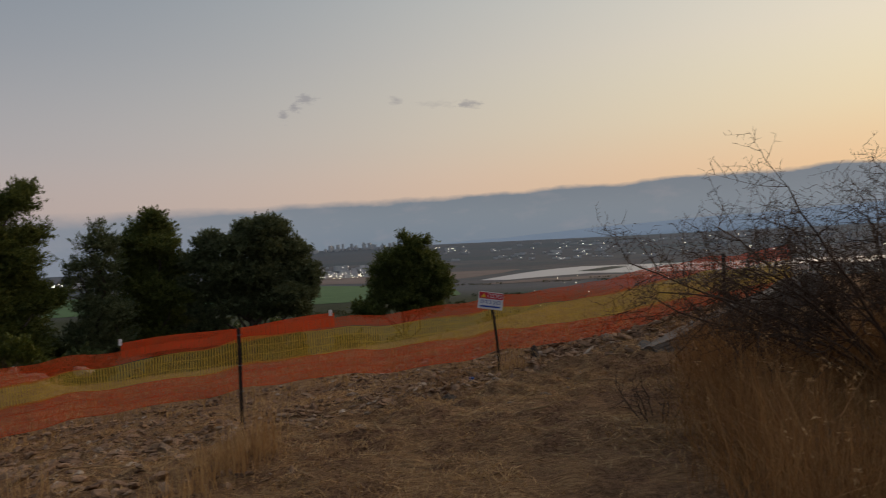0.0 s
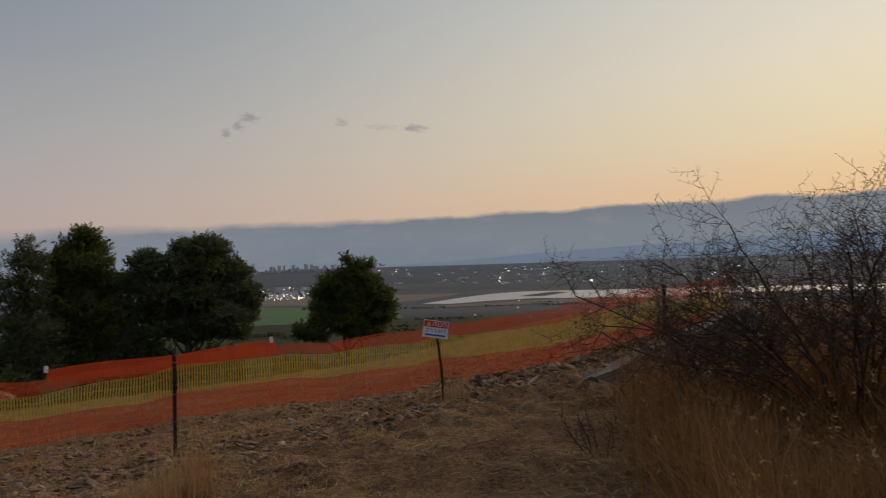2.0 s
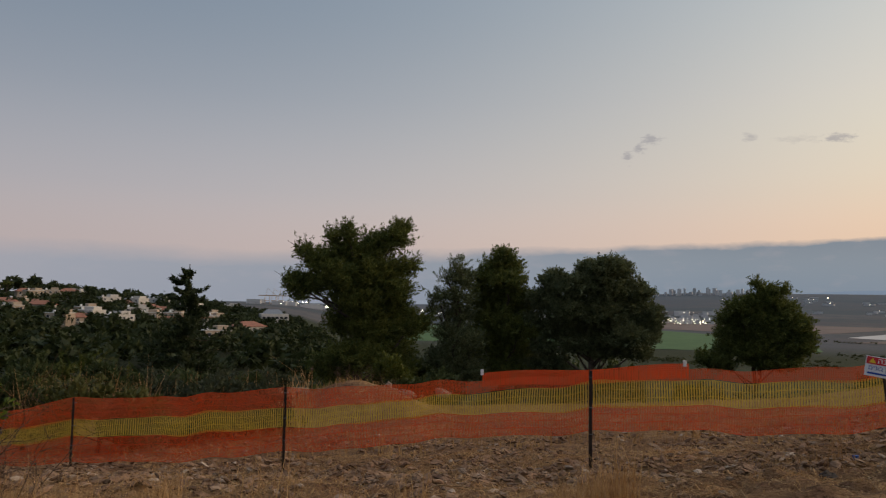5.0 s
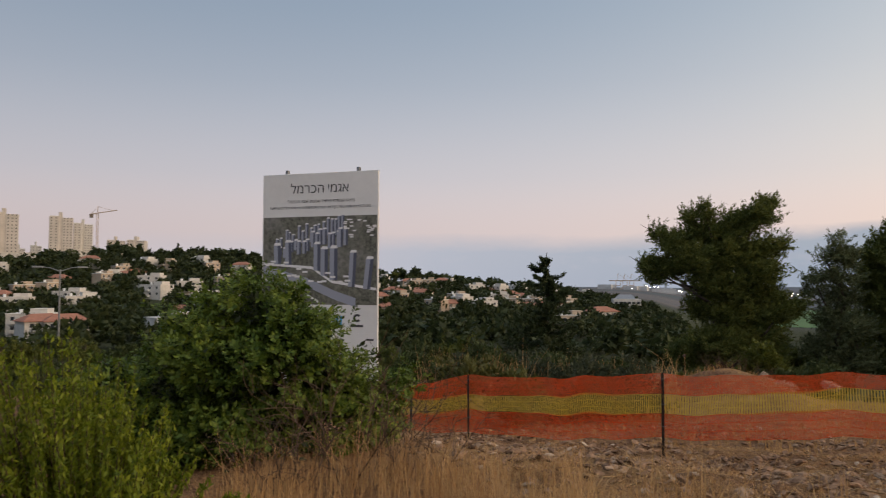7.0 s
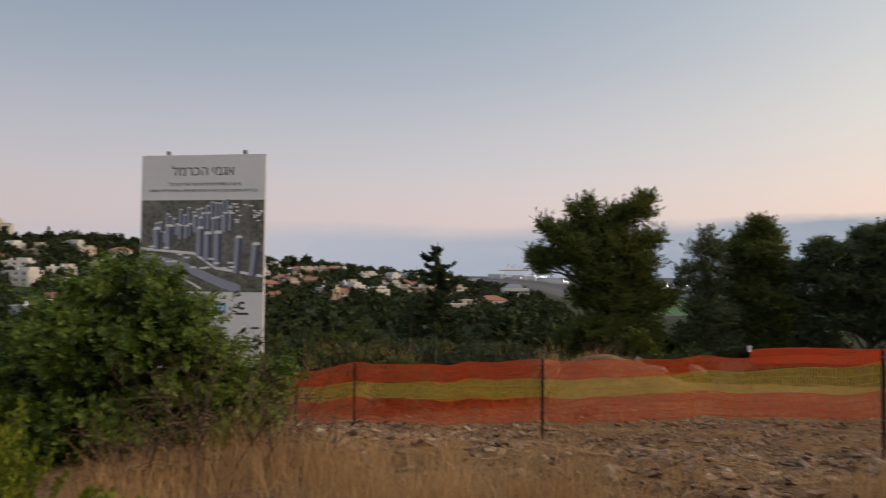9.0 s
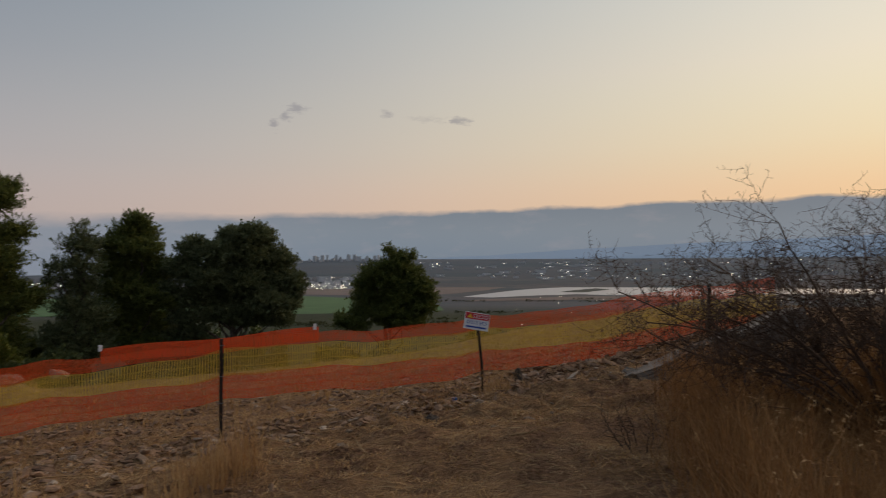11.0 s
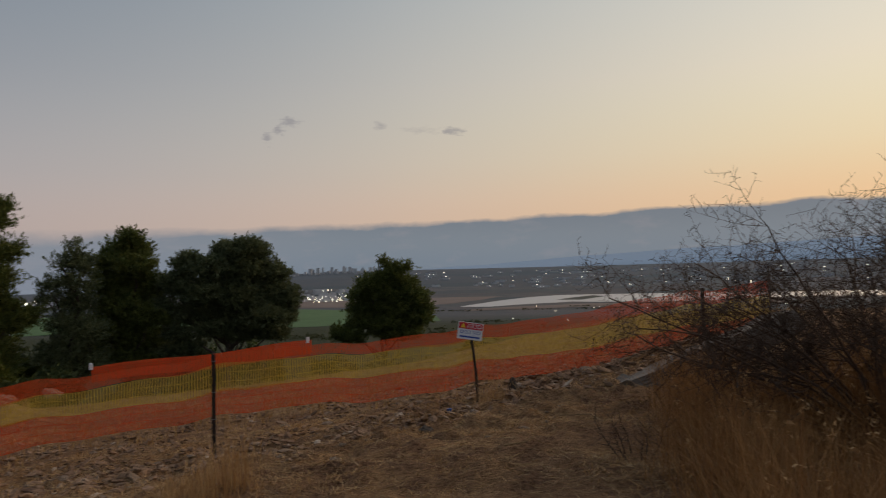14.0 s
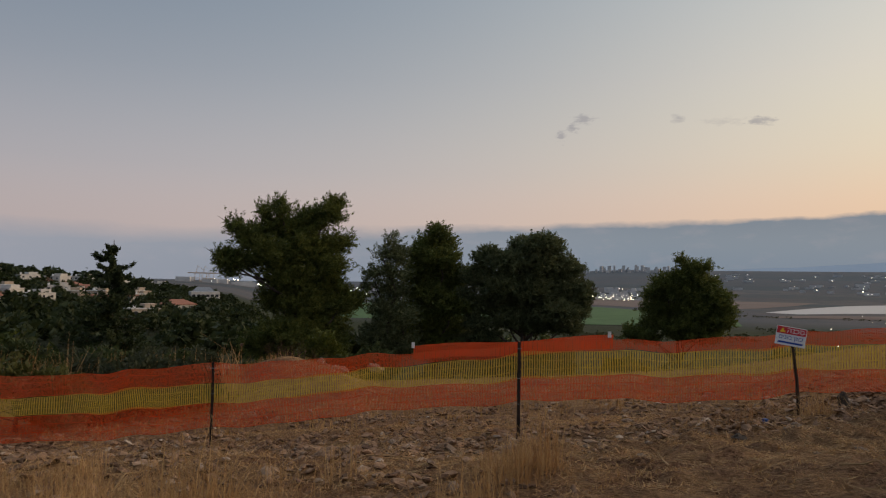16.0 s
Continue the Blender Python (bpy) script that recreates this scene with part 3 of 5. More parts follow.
NET_X = [-14.5, -12.8, -11.5, -9.0, -7.9, -6.0, -3.45, -1.3, 0.2, 1.4, 4.1, 6.5, 10.0]
NET_TOP = [-0.55, -0.33, -0.05, 0.14, 0.29, 0.42, 0.71, 0.84, 0.93, 1.08, 1.43, 1.70, 2.1]
NET_YT = [-0.85, -0.62, -0.41, -0.14, -0.03, 0.20, 0.57, 0.67, 0.75, 0.84, 1.19, 1.46, 1.85]
NET_YB = [-1.10, -0.90, -0.68, -0.46, -0.33, -0.07, 0.20, 0.33, 0.41, 0.50, 0.84, 1.1, 1.5]
NET_BOT = [-1.45, -1.22, -1.10, -0.86, -0.70, -0.43, -0.11, -0.04, 0.10, 0.18, 0.62, 0.8, 1.2]


def net_band(low, high, x0, x1, pitch, wide, rows, off=0.0, tie=0.006):
    """One colour of a plastic barrier net: upright ribbons and cross strands, sagging and billowing a little."""
    def at(x, h):
        zl, zh = np.interp(x, NET_X, low), np.interp(x, NET_X, high)
        z = zl + (zh - zl) * h + 0.022 * np.sin(x * 2.1 + h) + 0.014 * np.sin(x * 5.3) + 0.014 * np.sin(x * 0.9 + 1) * np.sin(x * 7.7)
        y = fence_y(x) + off + 0.05 * np.sin(x * 1.7 + 2 * z) + 0.03 * np.sin(x * 4.9 - 3 * z)
        return np.stack([x, y, z], -1)
    xs = np.arange(x0, x1, pitch)
    quads = []
    hs = np.linspace(0, 1, 5)
    for h0, h1 in zip(hs, hs[1:]):
        quads.append(np.stack([at(xs, h0), at(xs + wide, h0), at(xs + wide, h1), at(xs, h1)], 1))
    xe = np.arange(x0, x1, pitch * 2)
    for k in range(rows):
        h = k / (rows - 1)
        e = tie / 0.35
        quads.append(np.stack([at(xe, h - e), at(xe + 2 * pitch, h - e), at(xe + 2 * pitch, h + e), at(xe, h + e)], 1) + np.array([0, 0.004, 0]))
    return np.concatenate(quads).reshape(-1, 3)


net = thing("barrier_net", Matrix(), "orange and yellow plastic safety net strung on iron posts", "barrier net")
part("upper_band", quads_mesh("upper_band", net_band(NET_YT, NET_TOP, -14.3, 5.4, 0.021, 0.0115, 4, tie=0.004), MAT["orange"]), None, net, "dusty orange mesh band")
part("middle_band", quads_mesh("middle_band", net_band(NET_YB, NET_YT, -14.3, 5.4, 0.034, 0.018, 4, tie=0.004), MAT["yellow"]), None, net, "yellow open mesh band")
part("lower_band", quads_mesh("lower_band", net_band(NET_BOT, NET_YB, -14.3, 5.4, 0.021, 0.0105, 4, tie=0.004), MAT["orange"]), None, net, "dusty orange mesh band")


def fence_post(x, y, z0, z1, lean=(0.0, 0.0), label="dark rusty angle-iron fence post driven into the soil"):
    h = z1 - z0
    p = thing("fence_post", pose(x, y, z0), label, "fence post", "barrier fence posts")
    s = Shape()
    L = [(-0.025, 0.025), (-0.025, -0.025), (0.025, -0.025), (0.025, -0.018), (-0.018, -0.018), (-0.018, 0.025)]
    v = [(a, b, -0.3) for a, b in L] + [(a + lean[0] * h, b + lean[1] * h, h) for a, b in L]
    s.add(v, [(5, 4, 3, 2, 1, 0), tuple(range(6, 12))] + [(i, (i + 1) % 6, 6 + (i + 1) % 6, 6 + i) for i in range(6)])
    part("bar", s, MAT["post"], p)
    for k in (0.35, 0.62, 0.93):
        w = Shape()
        ring = [(0.034 * math.cos(a) + lean[0] * h * k, 0.034 * math.sin(a) + lean[1] * h * k, h * k) for a in np.linspace(0, 2 * math.pi, 9)]
        w.tube(ring, [0.004] * 9, 4, False)
        part("wire_tie", w, MAT["steel"], p)
    return p


fence_post(-3.45, 10.08, -0.64, 0.74)
fence_post(-7.90, 8.71, -0.94, 0.31)
fence_post(-11.5, 7.60, -1.22, -0.02)
fence_post(4.12, 12.43, 0.55, 1.47)
fence_post(-12.9, 7.17, -1.25, -0.58, (0.05, 0.02))

net2 = thing("barrier_net_end", Matrix(), "short raised length of orange net with white tags", "barrier net")


def loose_net():
    xs = np.arange(-5.2, -2.3, 0.034)
    t = (xs + 5.2) / 2.9
    top = 0.58 + 0.24 * t + 0.02 * np.sin(t * 9)
    bot = top - 0.2
    yy = fence_y(xs) + 0.55
    q = [np.stack([np.stack([xs + a, yy, bot + (top - bot) * h], -1) for a, h in ((0, h0), (0.025, h0), (0.025, h1), (0, h1))], 1) for h0, h1 in ((0, 0.5), (0.5, 1))]
    for k in range(8):
        h = k / 7
        z = bot + (top - bot) * h
        q.append(np.stack([np.stack([xs + a, yy + 0.004, z + b], -1) for a, b in ((0, -0.007), (0.034, -0.007), (0.034, 0.007), (0, 0.007))], 1))
    return np.concatenate(q).reshape(-1, 3)


part("mesh_sheet", quads_mesh("mesh_sheet", loose_net(), MAT["orange"]), None, net2)
for tx, tz in ((-5.2, 0.60), (-2.33, 0.84)):
    part("tag", Shape().box((tx, fence_y(tx) + 0.53, tz), (0.05, 0.012, 0.09), 15, 0.004), MAT["white"], net2, "white plastic tag")
    part("stake", Shape().tube([(tx, fence_y(tx) + 0.57, tz - 0.6), (tx, fence_y(tx) + 0.57, tz)], [0.006, 0.005], 6), MAT["bark"], net2)


# ---- lettering ----
def word_mesh(name, text, size, mat, depth):
    cu = bpy.data.curves.new(name, "FONT")
    cu.body, cu.size, cu.extrude, cu.align_x, cu.align_y = text, size, depth, "LEFT", "CENTER"
    tmp = bpy.data.objects.new(name, cu)
    scene.collection.objects.link(tmp)
    me = bpy.data.meshes.new_from_object(tmp.evaluated_get(bpy.context.evaluated_depsgraph_get()))
    bpy.data.objects.remove(tmp)
    me.name = name
    me.materials.clear()
    me.materials.append(mat)
    return me, max((v.co.x for v in me.vertices), default=0.0)


def lettering(name, text, size, mat, parent, m, depth=0.002):
    """A line of words that runs from right to left, each word a piece of its own, centred on m."""
    words = [word_mesh(name, w[::-1], size, mat, depth) for w in text.split(" ")]
    space = size * 0.28
    x = (sum(w for _, w in words) + space * (len(words) - 1)) / 2
    for me, w in words:
        x -= w
        ob = new(name, me)
        ob.parent = parent
        ob.matrix_basis = m @ pose(x, 0, 0)
        x -= space


def danger_sign():
    """A small printed plate wired to a leaning iron bar."""
    t = thing("danger_sign", pose(0.235, 10.75, -0.10), "red and white danger sign on a leaning rusty iron bar", "warning sign")
    part("bar", Shape().tube([(0, 0, -0.3), (-0.03, 0.01, 0.45), (-0.10, 0.02, 1.12)], [0.022, 0.022, 0.02], 6), MAT["post"], t)
    face = new("plate", Shape().box((0, 0, 0), (0.44, 0.008, 0.30), 0, 0.003).mesh("plate", MAT["white"]))
    face.parent = t
    face.matrix_basis = pose(-0.10, -0.025, 1.04, -6, 9, 4) @ Matrix.Diagonal((0.84, 0.84, 0.84, 1))
    def flat(name, x, z, w, h, mat, y=-0.0065):
        part(name, Shape().box((x, y, z), (w, 0.003, h)), mat, face)
    flat("red_field", 0, 0.085, 0.42, 0.11, MAT["red"])
    tri = Shape().add([(-0.175, -0.0095, 0.05), (-0.085, -0.0095, 0.05), (-0.13, -0.0095, 0.125), (-0.175, -0.008, 0.05), (-0.085, -0.008, 0.05), (-0.13, -0.008, 0.125)], [(0, 1, 2), (5, 4, 3), (0, 3, 4, 1), (1, 4, 5, 2), (2, 5, 3, 0)])
    part("warning_triangle", tri, MAT["sign_yellow"], face)
    lettering("lettering", "סכנה", 0.115, MAT["white"], face, pose(0.06, -0.0085, 0.088, 90))
    lettering("lettering", "כאן בונים", 0.095, MAT["ink_blue"], face, pose(0, -0.0065, -0.025, 90))
    flat("text_bar", 0, -0.105, 0.36, 0.028, MAT["ink_blue"])
    return t


danger_sign()


def project_board():
    """The big project board: framed panel on two posts, printed with a title, an aerial picture and a row of marks."""
    a, b = Vector((-20.0, 6.6, 0)), Vector((-17.3, 8.8, 0))
    mid, wide = (a + b) / 2, (b - a).length
    ang = math.degrees(math.atan2(b.y - a.y, b.x - a.x))
    t = thing("project_board", pose(mid.x, mid.y, 0, 0, 0, ang), "tall white printed construction project board on two posts", "sign board")
    top, bot = 4.73, -0.9
    panel = part("panel", Shape().box((0, 0.02, (top + bot) / 2), (wide, 0.06, top - bot), 0, 0.008), MAT["panel"], t)
    for x in (-wide * 0.30, wide * 0.32):
        part("post", Shape().box((x, 0.11, (top + 0.12 - 2.2) / 2), (0.09, 0.10, top + 0.12 + 2.2), 0, 0.01), MAT["steel"], t)
    yf = -0.0125
    def bar(name, x, z, w, h, mat, y=yf):
        part(name, Shape().box((x, y, z), (w, 0.004, h)), mat, panel)
    lettering("title_lettering", "אגמי הכרמל", 0.36, MAT["ink"], panel, pose(0, yf, top - 0.44, 90))
    lettering("subtitle_lettering", "ביצוע עבודות פיתוח שכונת 'אגמי הכרמל'", 0.125, MAT["ink"], panel, pose(0.05, yf, top - 0.78, 90))
    lettering("subtitle_lettering", "הכוללות עבודות עפר, קירות, מערכות תשתית, עבודות סלילה ופיתוח", 0.112, MAT["ink"], panel, pose(0, yf, top - 0.95, 90))
    # aerial picture of the planned quarter
    z0, z1 = top - 3.60, top - 1.20
    m, pn, pb = material("printed_aerial_picture", (0.1, 0.1, 0.1), 0.5)
    p = place(pn)
    vor = pn.nodes.new("ShaderNodeTexVoronoi")
    vor.inputs["Scale"].default_value = 7.0
    pn.links.new(p, vor.inputs["Vector"])
    fol = mixc(pn, mathn(pn, "MULTIPLY_ADD", noisen(pn, p, 9, 5, 0.7), 2.4, -0.7, clamp=True), (0.018, 0.022, 0.016), (0.21, 0.21, 0.175))
    fol = mixc(pn, mathn(pn, "MULTIPLY_ADD", noisen(pn, p, 1.1, 3), 3.0, -1.4, clamp=True), fol, mixc(pn, vor.outputs["Distance"], (0.10, 0.10, 0.10), (0.30, 0.29, 0.28)))
    pn.links.new(fol, pb.inputs["Base Color"])
    pic = part("picture", Shape().box((0.0, yf, (z0 + z1) / 2), (wide - 0.06, 0.004, z1 - z0)), m, panel, "printed grey aerial picture of towers")
    grey = [material("print_grey_light", (0.66, 0.66, 0.68), 0.5)[0], material("print_grey_mid", (0.27, 0.29, 0.36), 0.5)[0], material("print_grey_dark", (0.075, 0.085, 0.125), 0.5)[0]]
    rng = random.Random(4)
    def tower(x, z, w, h, y, tilt=0.0):
        for dx, ww, mat in ((-w * 0.22, w * 0.56, grey[1]), (w * 0.28, w * 0.44, grey[2])):
            s = Shape()
            s.add([(x + dx - ww / 2, y, z), (x + dx + ww / 2, y, z), (x + dx + ww / 2 + tilt, y, z + h), (x + dx - ww / 2 + tilt, y, z + h)], [(0, 1, 2, 3)])
            part("printed_tower", s, mat, pic)
        part("printed_roof", Shape().add([(x - w / 2 + tilt, y, z + h), (x + w / 2 + tilt, y, z + h), (x + w * 0.4 + tilt, y, z + h + w * 0.35), (x - w * 0.3 + tilt, y, z + h + w * 0.35)], [(0, 1, 2, 3)]), grey[0], pic)
    def strip(pts, w, mat, y):
        s = Shape()
        for (xa, za), (xb, zb) in zip(pts, pts[1:]):
            s.add([(xa, y, za - w), (xb, y, zb - w), (xb, y, zb + w), (xa, y, za + w)], [(0, 1, 2, 3)])
        part("printed_road", s, mat, pic)
    hw = wide / 2 - 0.05
    strip([(-hw, z0 + 0.95), (-0.4, z0 + 0.62), (0.5, z0 + 0.25), (1.1, z0 + 0.06)], 0.12, grey[1], yf - 0.004)
    strip([(-hw, z0 + 1.12), (-0.2, z0 + 1.0), (0.4, z0 + 0.62), (hw, z0 + 0.42)], 0.035, grey[0], yf - 0.005)
    strip([(-hw, z0 + 0.7), (-0.7, z0 + 0.45), (0.0, z0 + 0.08)], 0.03, grey[0], yf - 0.0045)
    for k in range(34):
        x = -1.25 + (k % 17) * 0.125 + (0.06 if k > 16 else 0)
        tower(x + rng.uniform(-0.04, 0.04), z0 + (1.62 if k < 17 else 1.32) + 0.02 * (k % 17) + rng.uniform(-0.1, 0.1), 0.10 if k < 17 else 0.13, 0.20 + 0.014 * (k % 17) + rng.uniform(0, 0.1), yf - 0.0046 - 0.0001 * (k % 3) - (0.0004 if k > 16 else 0))
    for k in range(26):
        part("printed_house", Shape().box((0.75 + rng.uniform(0, 0.9), yf - 0.0042, z1 - 0.08 - rng.uniform(0, 0.5)), (0.10, 0.003, 0.035)), grey[0], pic)
    for k in range(20):
        u = k / 20
        part("printed_house", Shape().box((-1.6 + 2.6 * u + rng.uniform(-0.1, 0.1), yf - 0.0062, z0 + 1.0 - 0.45 * u + rng.uniform(-0.12, 0.25)), (0.16, 0.003, 0.05)), grey[0], pic)
    for x, z, w, h, tl in ((-1.25, 1.10, 0.22, 0.52, -0.02), (-0.92, 1.08, 0.2, 0.62, -0.01), (-0.05, 0.92, 0.2, 0.72, 0), (0.17, 0.78, 0.22, 0.72, 0), (0.45, 0.66, 0.23, 0.86, 0), (0.98, 0.48, 0.2, 0.92, 0.05), (1.42, 0.42, 0.22, 0.80, 0.09)):
        tower(x, z0 + z, w, h, yf - 0.006, tl)
    # marks in the foot of the board, drawn as plain shapes
    lz = z0 - 0.42
    for dx in (-0.09, 0.02, 0.13):
        bar("blue_mark", 0.55 + dx, lz, 0.06, 0.24, MAT["sky_blue"])
    bar("blue_mark", 0.57, lz - 0.10, 0.28, 0.05, MAT["sky_blue"])
    ring = Shape()
    for k in range(14):
        u, w = math.radians(40 + k * 20), math.radians(60 + k * 20)
        ring.add([(1.15 + 0.05 * math.cos(u), yf - 0.002, lz + 0.07 + 0.05 * math.sin(u)), (1.15 + 0.12 * math.cos(u), yf - 0.002, lz + 0.07 + 0.11 * math.sin(u)), (1.15 + 0.12 * math.cos(w), yf - 0.002, lz + 0.07 + 0.11 * math.sin(w)), (1.15 + 0.05 * math.cos(w), yf - 0.002, lz + 0.07 + 0.05 * math.sin(w))], [(0, 1, 2, 3)])
    part("round_mark", ring, MAT["ink"], panel)
    bar("text_bar", 1.15, lz - 0.14, 0.36, 0.06, MAT["ink"])
    bar("rule", 0.0, lz - 0.33, wide - 0.1, 0.012, grey[0])
    bar("rule", 0.0, lz - 0.86, wide - 0.1, 0.012, grey[0])
    bar("text_bar", 1.52, lz - 0.50, 0.22, 0.05, MAT["ink"])
    bar("text_bar", 0.62, lz - 0.52, 0.26, 0.04, MAT["ink"])
    bar("text_bar", 1.52, lz - 0.98, 0.24, 0.05, MAT["ink"])
    for x in (-1.2, -0.5):
        bar("text_bar", x, lz - 0.05, 0.4, 0.16, MAT["ink"])
    return t


project_board()


# ---- trees behind the fence ----
def lob(*rows):
    """Crown lobes given as (across, height, half width, half height), with depth like the width."""
    return [(u, 0.0 if i % 2 else (0.25 * w if i % 4 else -0.25 * w), z, w, w * 0.9, h) for i, (u, z, w, h) in enumerate(rows)]


def standing(az, d, sink=0.0):
    p = polar(az, d)
    return pose(p.x, p.y, p.z - sink, 0, 0, az)


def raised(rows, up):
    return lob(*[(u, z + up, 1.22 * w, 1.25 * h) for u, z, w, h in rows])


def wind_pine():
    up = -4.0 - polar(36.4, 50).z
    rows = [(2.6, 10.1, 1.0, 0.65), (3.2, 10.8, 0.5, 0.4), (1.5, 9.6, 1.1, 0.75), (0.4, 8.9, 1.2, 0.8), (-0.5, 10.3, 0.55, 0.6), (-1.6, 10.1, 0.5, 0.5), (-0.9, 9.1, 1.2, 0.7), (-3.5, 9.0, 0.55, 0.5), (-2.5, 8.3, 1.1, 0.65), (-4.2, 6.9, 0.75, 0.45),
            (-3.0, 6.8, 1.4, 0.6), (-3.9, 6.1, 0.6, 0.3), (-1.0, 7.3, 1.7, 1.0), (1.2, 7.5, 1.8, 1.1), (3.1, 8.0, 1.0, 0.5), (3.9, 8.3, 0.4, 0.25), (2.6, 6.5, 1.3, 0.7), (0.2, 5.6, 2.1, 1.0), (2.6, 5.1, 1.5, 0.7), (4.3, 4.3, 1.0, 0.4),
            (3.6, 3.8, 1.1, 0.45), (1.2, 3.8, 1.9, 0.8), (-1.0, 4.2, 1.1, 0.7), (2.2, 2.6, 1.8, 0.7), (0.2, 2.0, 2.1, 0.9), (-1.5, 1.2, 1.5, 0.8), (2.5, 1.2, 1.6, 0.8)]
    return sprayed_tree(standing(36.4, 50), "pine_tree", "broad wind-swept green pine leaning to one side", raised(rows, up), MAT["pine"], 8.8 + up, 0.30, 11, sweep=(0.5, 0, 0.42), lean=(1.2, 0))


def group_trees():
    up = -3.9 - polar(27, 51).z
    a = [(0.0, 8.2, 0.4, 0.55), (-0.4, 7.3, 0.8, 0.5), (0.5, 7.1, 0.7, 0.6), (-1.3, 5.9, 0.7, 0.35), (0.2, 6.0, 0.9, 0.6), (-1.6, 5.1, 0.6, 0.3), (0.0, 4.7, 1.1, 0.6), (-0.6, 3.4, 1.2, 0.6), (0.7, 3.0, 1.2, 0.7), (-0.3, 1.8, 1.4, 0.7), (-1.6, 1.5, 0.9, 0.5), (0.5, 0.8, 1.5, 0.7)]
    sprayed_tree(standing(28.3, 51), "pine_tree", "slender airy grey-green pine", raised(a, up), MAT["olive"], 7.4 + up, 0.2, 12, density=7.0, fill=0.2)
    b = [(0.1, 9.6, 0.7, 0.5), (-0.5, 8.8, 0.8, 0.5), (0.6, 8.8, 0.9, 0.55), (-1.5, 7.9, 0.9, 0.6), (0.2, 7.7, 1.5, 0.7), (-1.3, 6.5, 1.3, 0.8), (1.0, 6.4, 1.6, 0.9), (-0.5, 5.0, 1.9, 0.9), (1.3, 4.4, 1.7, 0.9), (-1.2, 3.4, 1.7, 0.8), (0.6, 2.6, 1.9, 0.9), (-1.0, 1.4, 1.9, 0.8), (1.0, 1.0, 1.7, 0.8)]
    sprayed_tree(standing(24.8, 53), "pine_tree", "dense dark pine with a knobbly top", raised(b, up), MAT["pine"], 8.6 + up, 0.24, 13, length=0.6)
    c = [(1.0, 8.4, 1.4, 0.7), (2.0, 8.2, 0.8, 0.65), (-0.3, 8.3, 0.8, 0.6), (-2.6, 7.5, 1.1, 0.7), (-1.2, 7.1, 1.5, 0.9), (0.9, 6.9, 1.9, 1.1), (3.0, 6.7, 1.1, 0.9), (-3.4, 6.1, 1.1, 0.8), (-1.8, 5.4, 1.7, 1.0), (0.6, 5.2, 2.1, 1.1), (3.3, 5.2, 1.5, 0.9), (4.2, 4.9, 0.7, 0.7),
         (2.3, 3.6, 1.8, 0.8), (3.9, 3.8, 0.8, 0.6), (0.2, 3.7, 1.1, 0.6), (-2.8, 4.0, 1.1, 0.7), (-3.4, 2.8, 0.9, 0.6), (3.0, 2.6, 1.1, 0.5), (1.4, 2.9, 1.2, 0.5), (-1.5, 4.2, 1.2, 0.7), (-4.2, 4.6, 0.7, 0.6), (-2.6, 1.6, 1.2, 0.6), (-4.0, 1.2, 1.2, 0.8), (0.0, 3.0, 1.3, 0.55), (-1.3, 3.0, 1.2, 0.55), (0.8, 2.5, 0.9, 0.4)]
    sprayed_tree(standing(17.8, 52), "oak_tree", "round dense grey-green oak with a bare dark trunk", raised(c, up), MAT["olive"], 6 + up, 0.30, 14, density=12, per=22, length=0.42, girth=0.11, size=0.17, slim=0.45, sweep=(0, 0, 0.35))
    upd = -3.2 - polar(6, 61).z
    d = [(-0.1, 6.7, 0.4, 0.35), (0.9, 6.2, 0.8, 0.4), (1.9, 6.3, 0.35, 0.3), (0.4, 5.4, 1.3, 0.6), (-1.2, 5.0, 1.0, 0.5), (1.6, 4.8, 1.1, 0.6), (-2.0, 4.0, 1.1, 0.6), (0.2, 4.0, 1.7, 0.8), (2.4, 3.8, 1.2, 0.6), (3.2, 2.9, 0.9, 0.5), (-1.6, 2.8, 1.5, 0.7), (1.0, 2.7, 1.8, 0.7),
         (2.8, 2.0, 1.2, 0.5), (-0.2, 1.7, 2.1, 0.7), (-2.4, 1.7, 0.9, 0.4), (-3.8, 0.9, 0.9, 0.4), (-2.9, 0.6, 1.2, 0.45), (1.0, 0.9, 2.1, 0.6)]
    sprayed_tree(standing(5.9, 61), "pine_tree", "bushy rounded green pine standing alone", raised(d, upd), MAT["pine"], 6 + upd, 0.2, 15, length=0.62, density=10)


